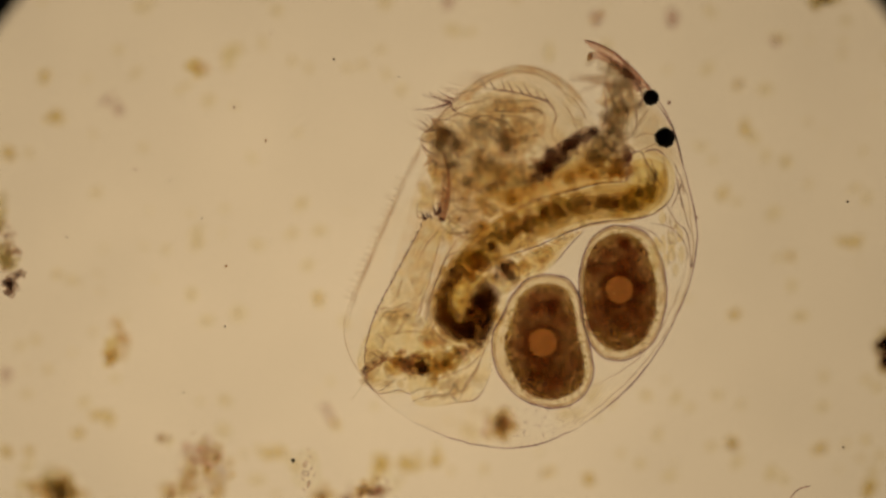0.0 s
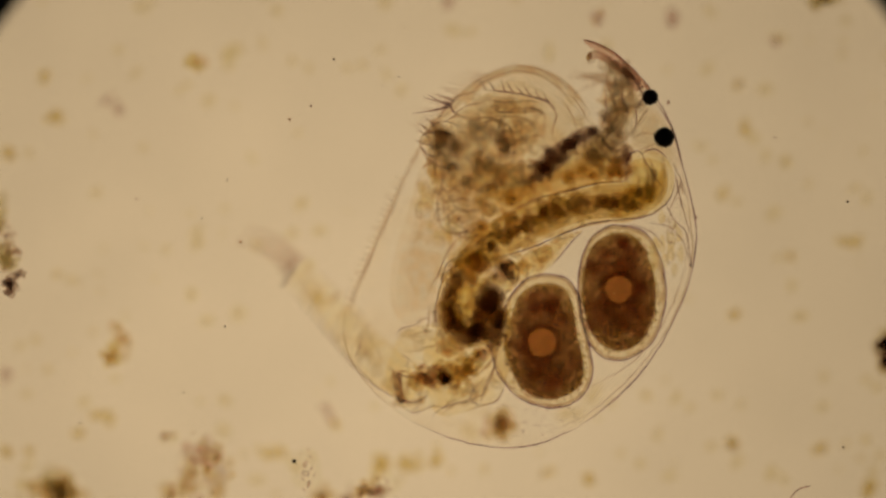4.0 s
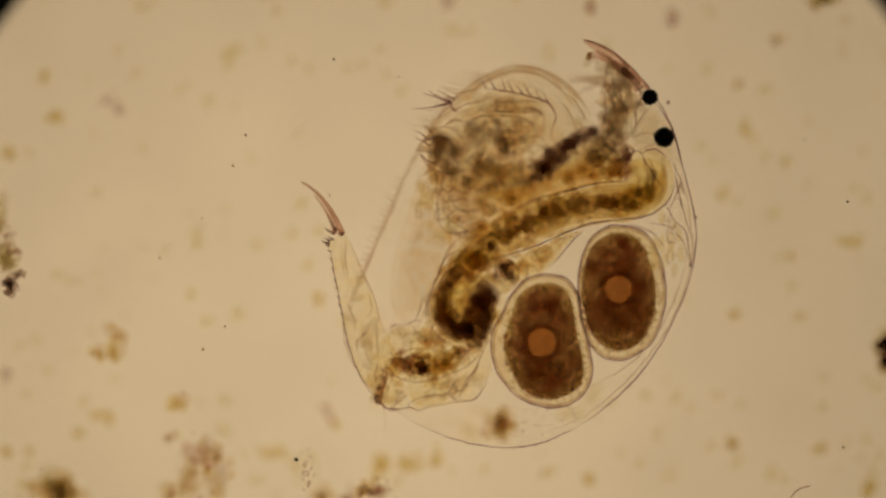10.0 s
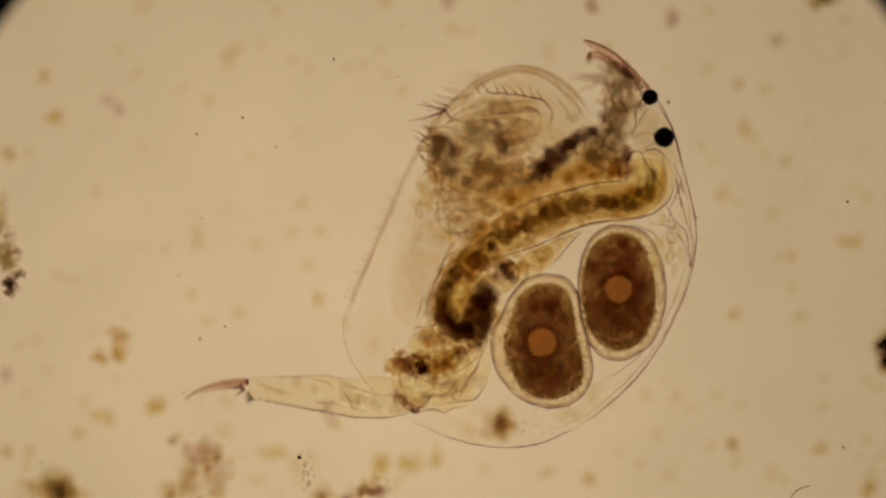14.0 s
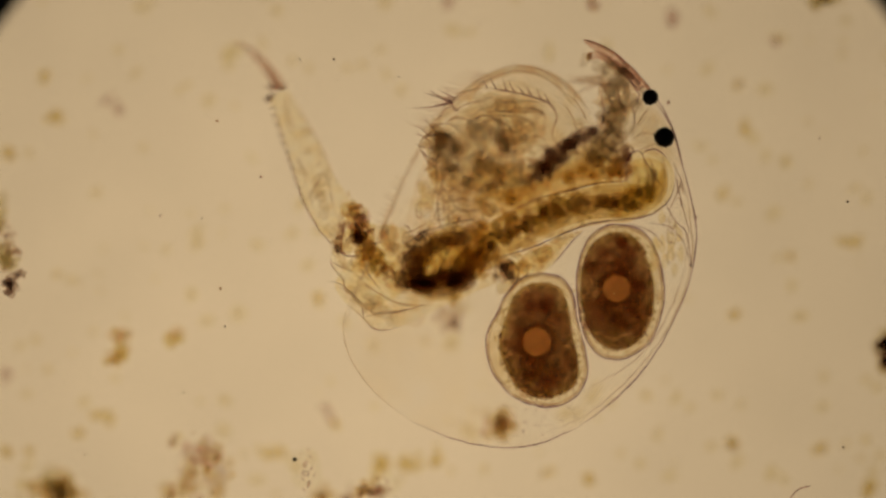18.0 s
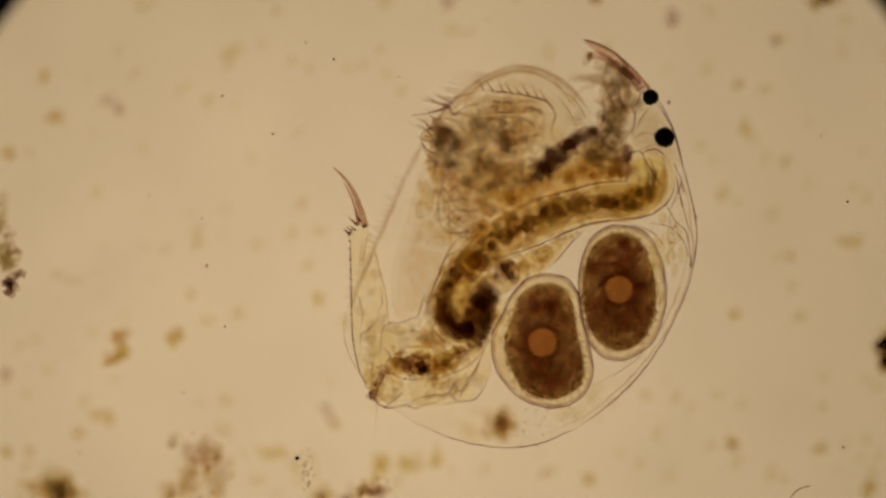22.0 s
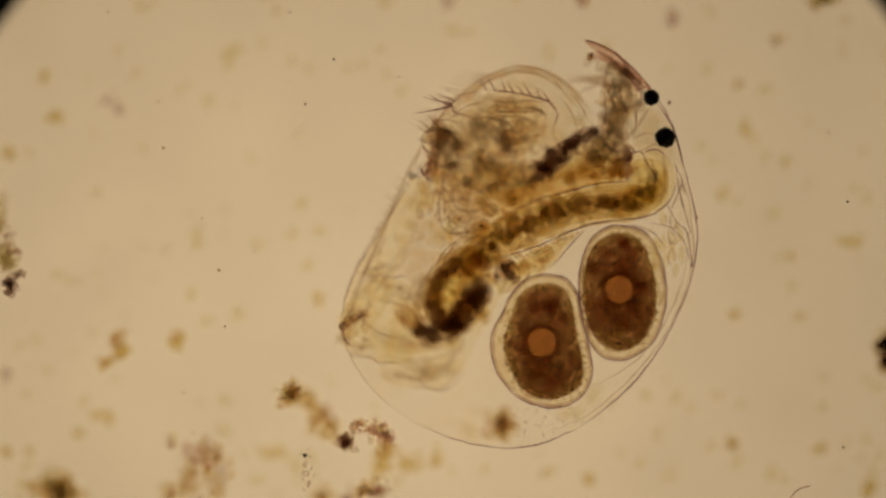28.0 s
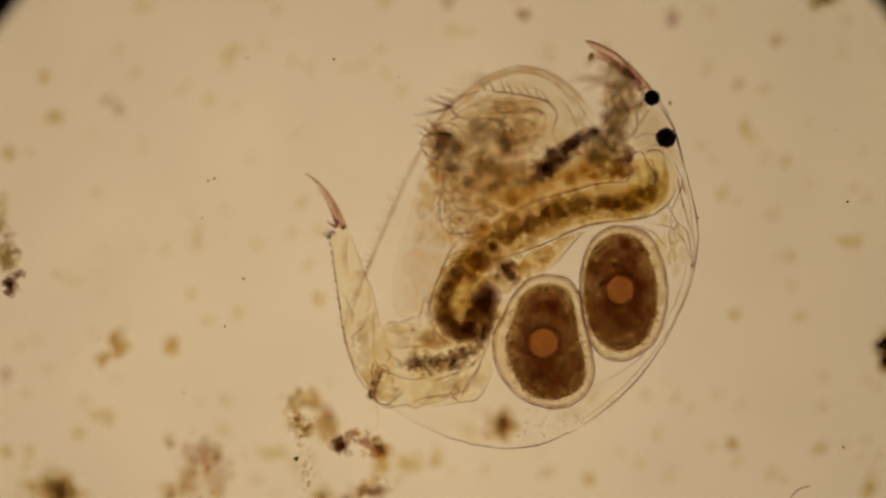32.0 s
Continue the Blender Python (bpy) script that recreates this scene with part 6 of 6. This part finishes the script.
# seconds and the droppings' places, from the first to leave to the last
STRING = []
STRING.append((24.4, [(629, 711), (612, 695), (600, 675), (600, 652), (614, 634), (640, 620), (668, 611), (695, 612), (718, 624), (742, 634), (765, 640), (788, 641), (808, 638), (830, 628)]))
STRING.append((24.5, [(680, 775), (665, 800), (630, 805), (605, 800), (592, 782), (592, 755), (596, 725), (602, 698), (614, 672), (630, 652), (650, 634), (672, 624), (692, 622), (715, 628)]))
STRING.append((24.6, [(672, 795), (652, 796), (635, 803), (612, 803), (592, 796), (582, 770), (576, 745), (571, 718), (566, 690), (576, 670), (590, 657), (604, 646), (618, 642), (634, 636)]))
STRING.append((25, [(666, 788), (657, 800), (636, 792), (619, 788), (594, 797), (573, 775), (563, 748), (552, 719), (543, 698), (563, 684), (580, 682), (594, 678), (607, 677), (617, 685)]))
STRING.append((25.5, [(668, 794), (648, 800), (630, 790), (612, 788), (590, 795), (572, 772), (561, 745), (550, 714), (545, 692), (553, 690), (550, 684), (560, 697), (572, 700), (580, 710)]))
STRING.append((27.6, [(664, 792), (658, 780), (638, 766), (617, 770), (600, 790), (584, 764), (570, 736), (557, 708), (520, 684), (514, 680), (522, 688), (526, 678), (510, 672), (518, 694)]))
STRING.append((28, [(682, 800), (679, 770), (661, 755), (636, 757), (612, 782), (582, 762), (561, 736), (544, 711), (512, 696), (508, 692), (519, 702), (524, 690), (508, 700), (520, 696)]))
STRING.append((29, [(673, 806), (661, 782), (644, 771), (623, 768), (598, 786), (577, 761), (563, 736), (544, 708), (512, 686), (494, 692), (502, 700), (506, 688), (490, 684), (510, 700)]))
STRING.append((30, [(674, 800), (661, 794), (638, 777), (617, 778), (598, 792), (577, 762), (569, 736), (548, 711), (523, 705), (519, 748), (530, 736), (544, 752), (538, 768), (550, 760)]))
STRING.append((31, [(672, 800), (665, 780), (644, 764), (622, 766), (603, 786), (577, 765), (565, 738), (544, 711), (517, 707), (512, 746), (526, 750), (542, 746), (536, 765), (524, 736)]))
STRING.append((32, [(674, 802), (667, 794), (648, 777), (627, 774), (602, 788), (583, 768), (573, 740), (552, 711), (523, 707), (516, 750), (530, 742), (544, 756), (540, 768), (528, 758)]))
# where the droppings lie in the rectum before they leave
INNER = [(700, 650), (712, 640), (724, 650), (736, 638), (748, 652), (760, 642), (774, 650), (786, 640), (800, 634), (730, 656), (814, 624), (744, 634), (830, 616), (842, 606)]


def motions():
    walk(TAIL, [(t, local(x, y, phi - TAIL_REST)) for t, phi, x, y, a in BEAT])
    walk(HIND, [(t, local(*HINGE, -a * 0.75)) for t, phi, x, y, a in BEAT])
    walk(RECTUM, [(t, local(*GUT_PIVOT, -a * 1.1)) for t, phi, x, y, a in BEAT])
    rows = []
    for t, phi, x, y, a in BEAT:
        kx, ky = turned(*KNEE, a * 0.8, HINGE)
        rows.append((t, local(kx + (x - kx) * 0.65, ky + (y - ky) * 0.65, -a * 0.95)))
    walk(BASE, rows)
    walk(ABD, [(t, local(*HINGE, -a * 0.8)) for t, phi, x, y, a in BEAT])
    rnd = random.Random(41)
    for ob, root, speed, swing in BEATERS:
        rows, t = [], 0.0
        while t < SECONDS:
            rows.append((t, local(root[0] + rnd.uniform(-2, 2), root[1] + rnd.uniform(-2, 2), rnd.uniform(-swing, swing))))
            t = round(t + speed * rnd.uniform(0.7, 1.4), 3)
        rows.append((SECONDS, local(*root, 0)))
        walk(ob, rows)
    for n, ob in EGG_OBS.items():
        k = (-0.14, -0.05)[n]
        walk(ob, [(t, Matrix.Translation(Vector((k * max(a, 0) * U, 0.02 * max(a, 0) * U, 0)))) for t, phi, x, y, a in BEAT])
    for n, ob in enumerate(PELLETS):
        rows = [(t, Matrix.Translation(at(*swung(*INNER[n], a)))) for t, phi, x, y, a in BEAT if t <= 24.3]
        rows += [(t, Matrix.Translation(at(*places[n], FOCUS - (0 if t < 25 else (60, 8, 0, 0, 8, 80, 110, 100, 70, 10, 6, 4, 8, 10)[n])))) for t, places in STRING]
        walk(ob, rows)
    slip = [(0.0, 835, 585), (25.5, 835, 585), (28.0, 800, 612), (29.2, 790, 628), (30.0, 778, 636), (32.0, 752, 639)]
    for n, ob in enumerate(PLUGS):
        rows = []
        for t, phi, x, y, a in BEAT:
            i = max(k for k in range(len(slip)) if slip[k][0] <= t)
            j = min(i + 1, len(slip) - 1)
            f = (t - slip[i][0]) / max(1e-6, slip[j][0] - slip[i][0])
            px, py = [slip[i][k] + (slip[j][k] - slip[i][k]) * f for k in (1, 2)]
            go = min(1.0, max(0.0, (t - 25.5) / 2.5))
            late = min(1.0, max(0.0, (t - 29.0) / 2.5))
            rows.append((t, local(*swung(px + (n * (6 + 10 * late) - 10 - 12 * late) * go + (0, -18, 14, -34, 24, -44, 27)[n] * (1 - go), py + (4 * n - n * n) * 1.1 * go - (0, 4, 8, 18, 26, 40, 52)[n] * (1 - go), a), -a)))
        walk(ob, rows)
    for ob, rows, z in DRIFTERS:
        walk(ob, [(t, Matrix.Translation(at(x, y, z)) @ pose(0, 0, 0, 0, 0, 4 * t)) for t, x, y in rows])
    drift = [(0.0, 0, 0), (6.0, -1.5, -0.5), (9.0, -1.5, -0.5), (23.0, -0.5, -0.5), (28.0, 0.5, 0), (32.0, 1.5, 0.5)]
    walk(flea, [(t, Matrix.Translation(at(920 + x, 450 + y, 0))) for t, x, y in drift])


motions()
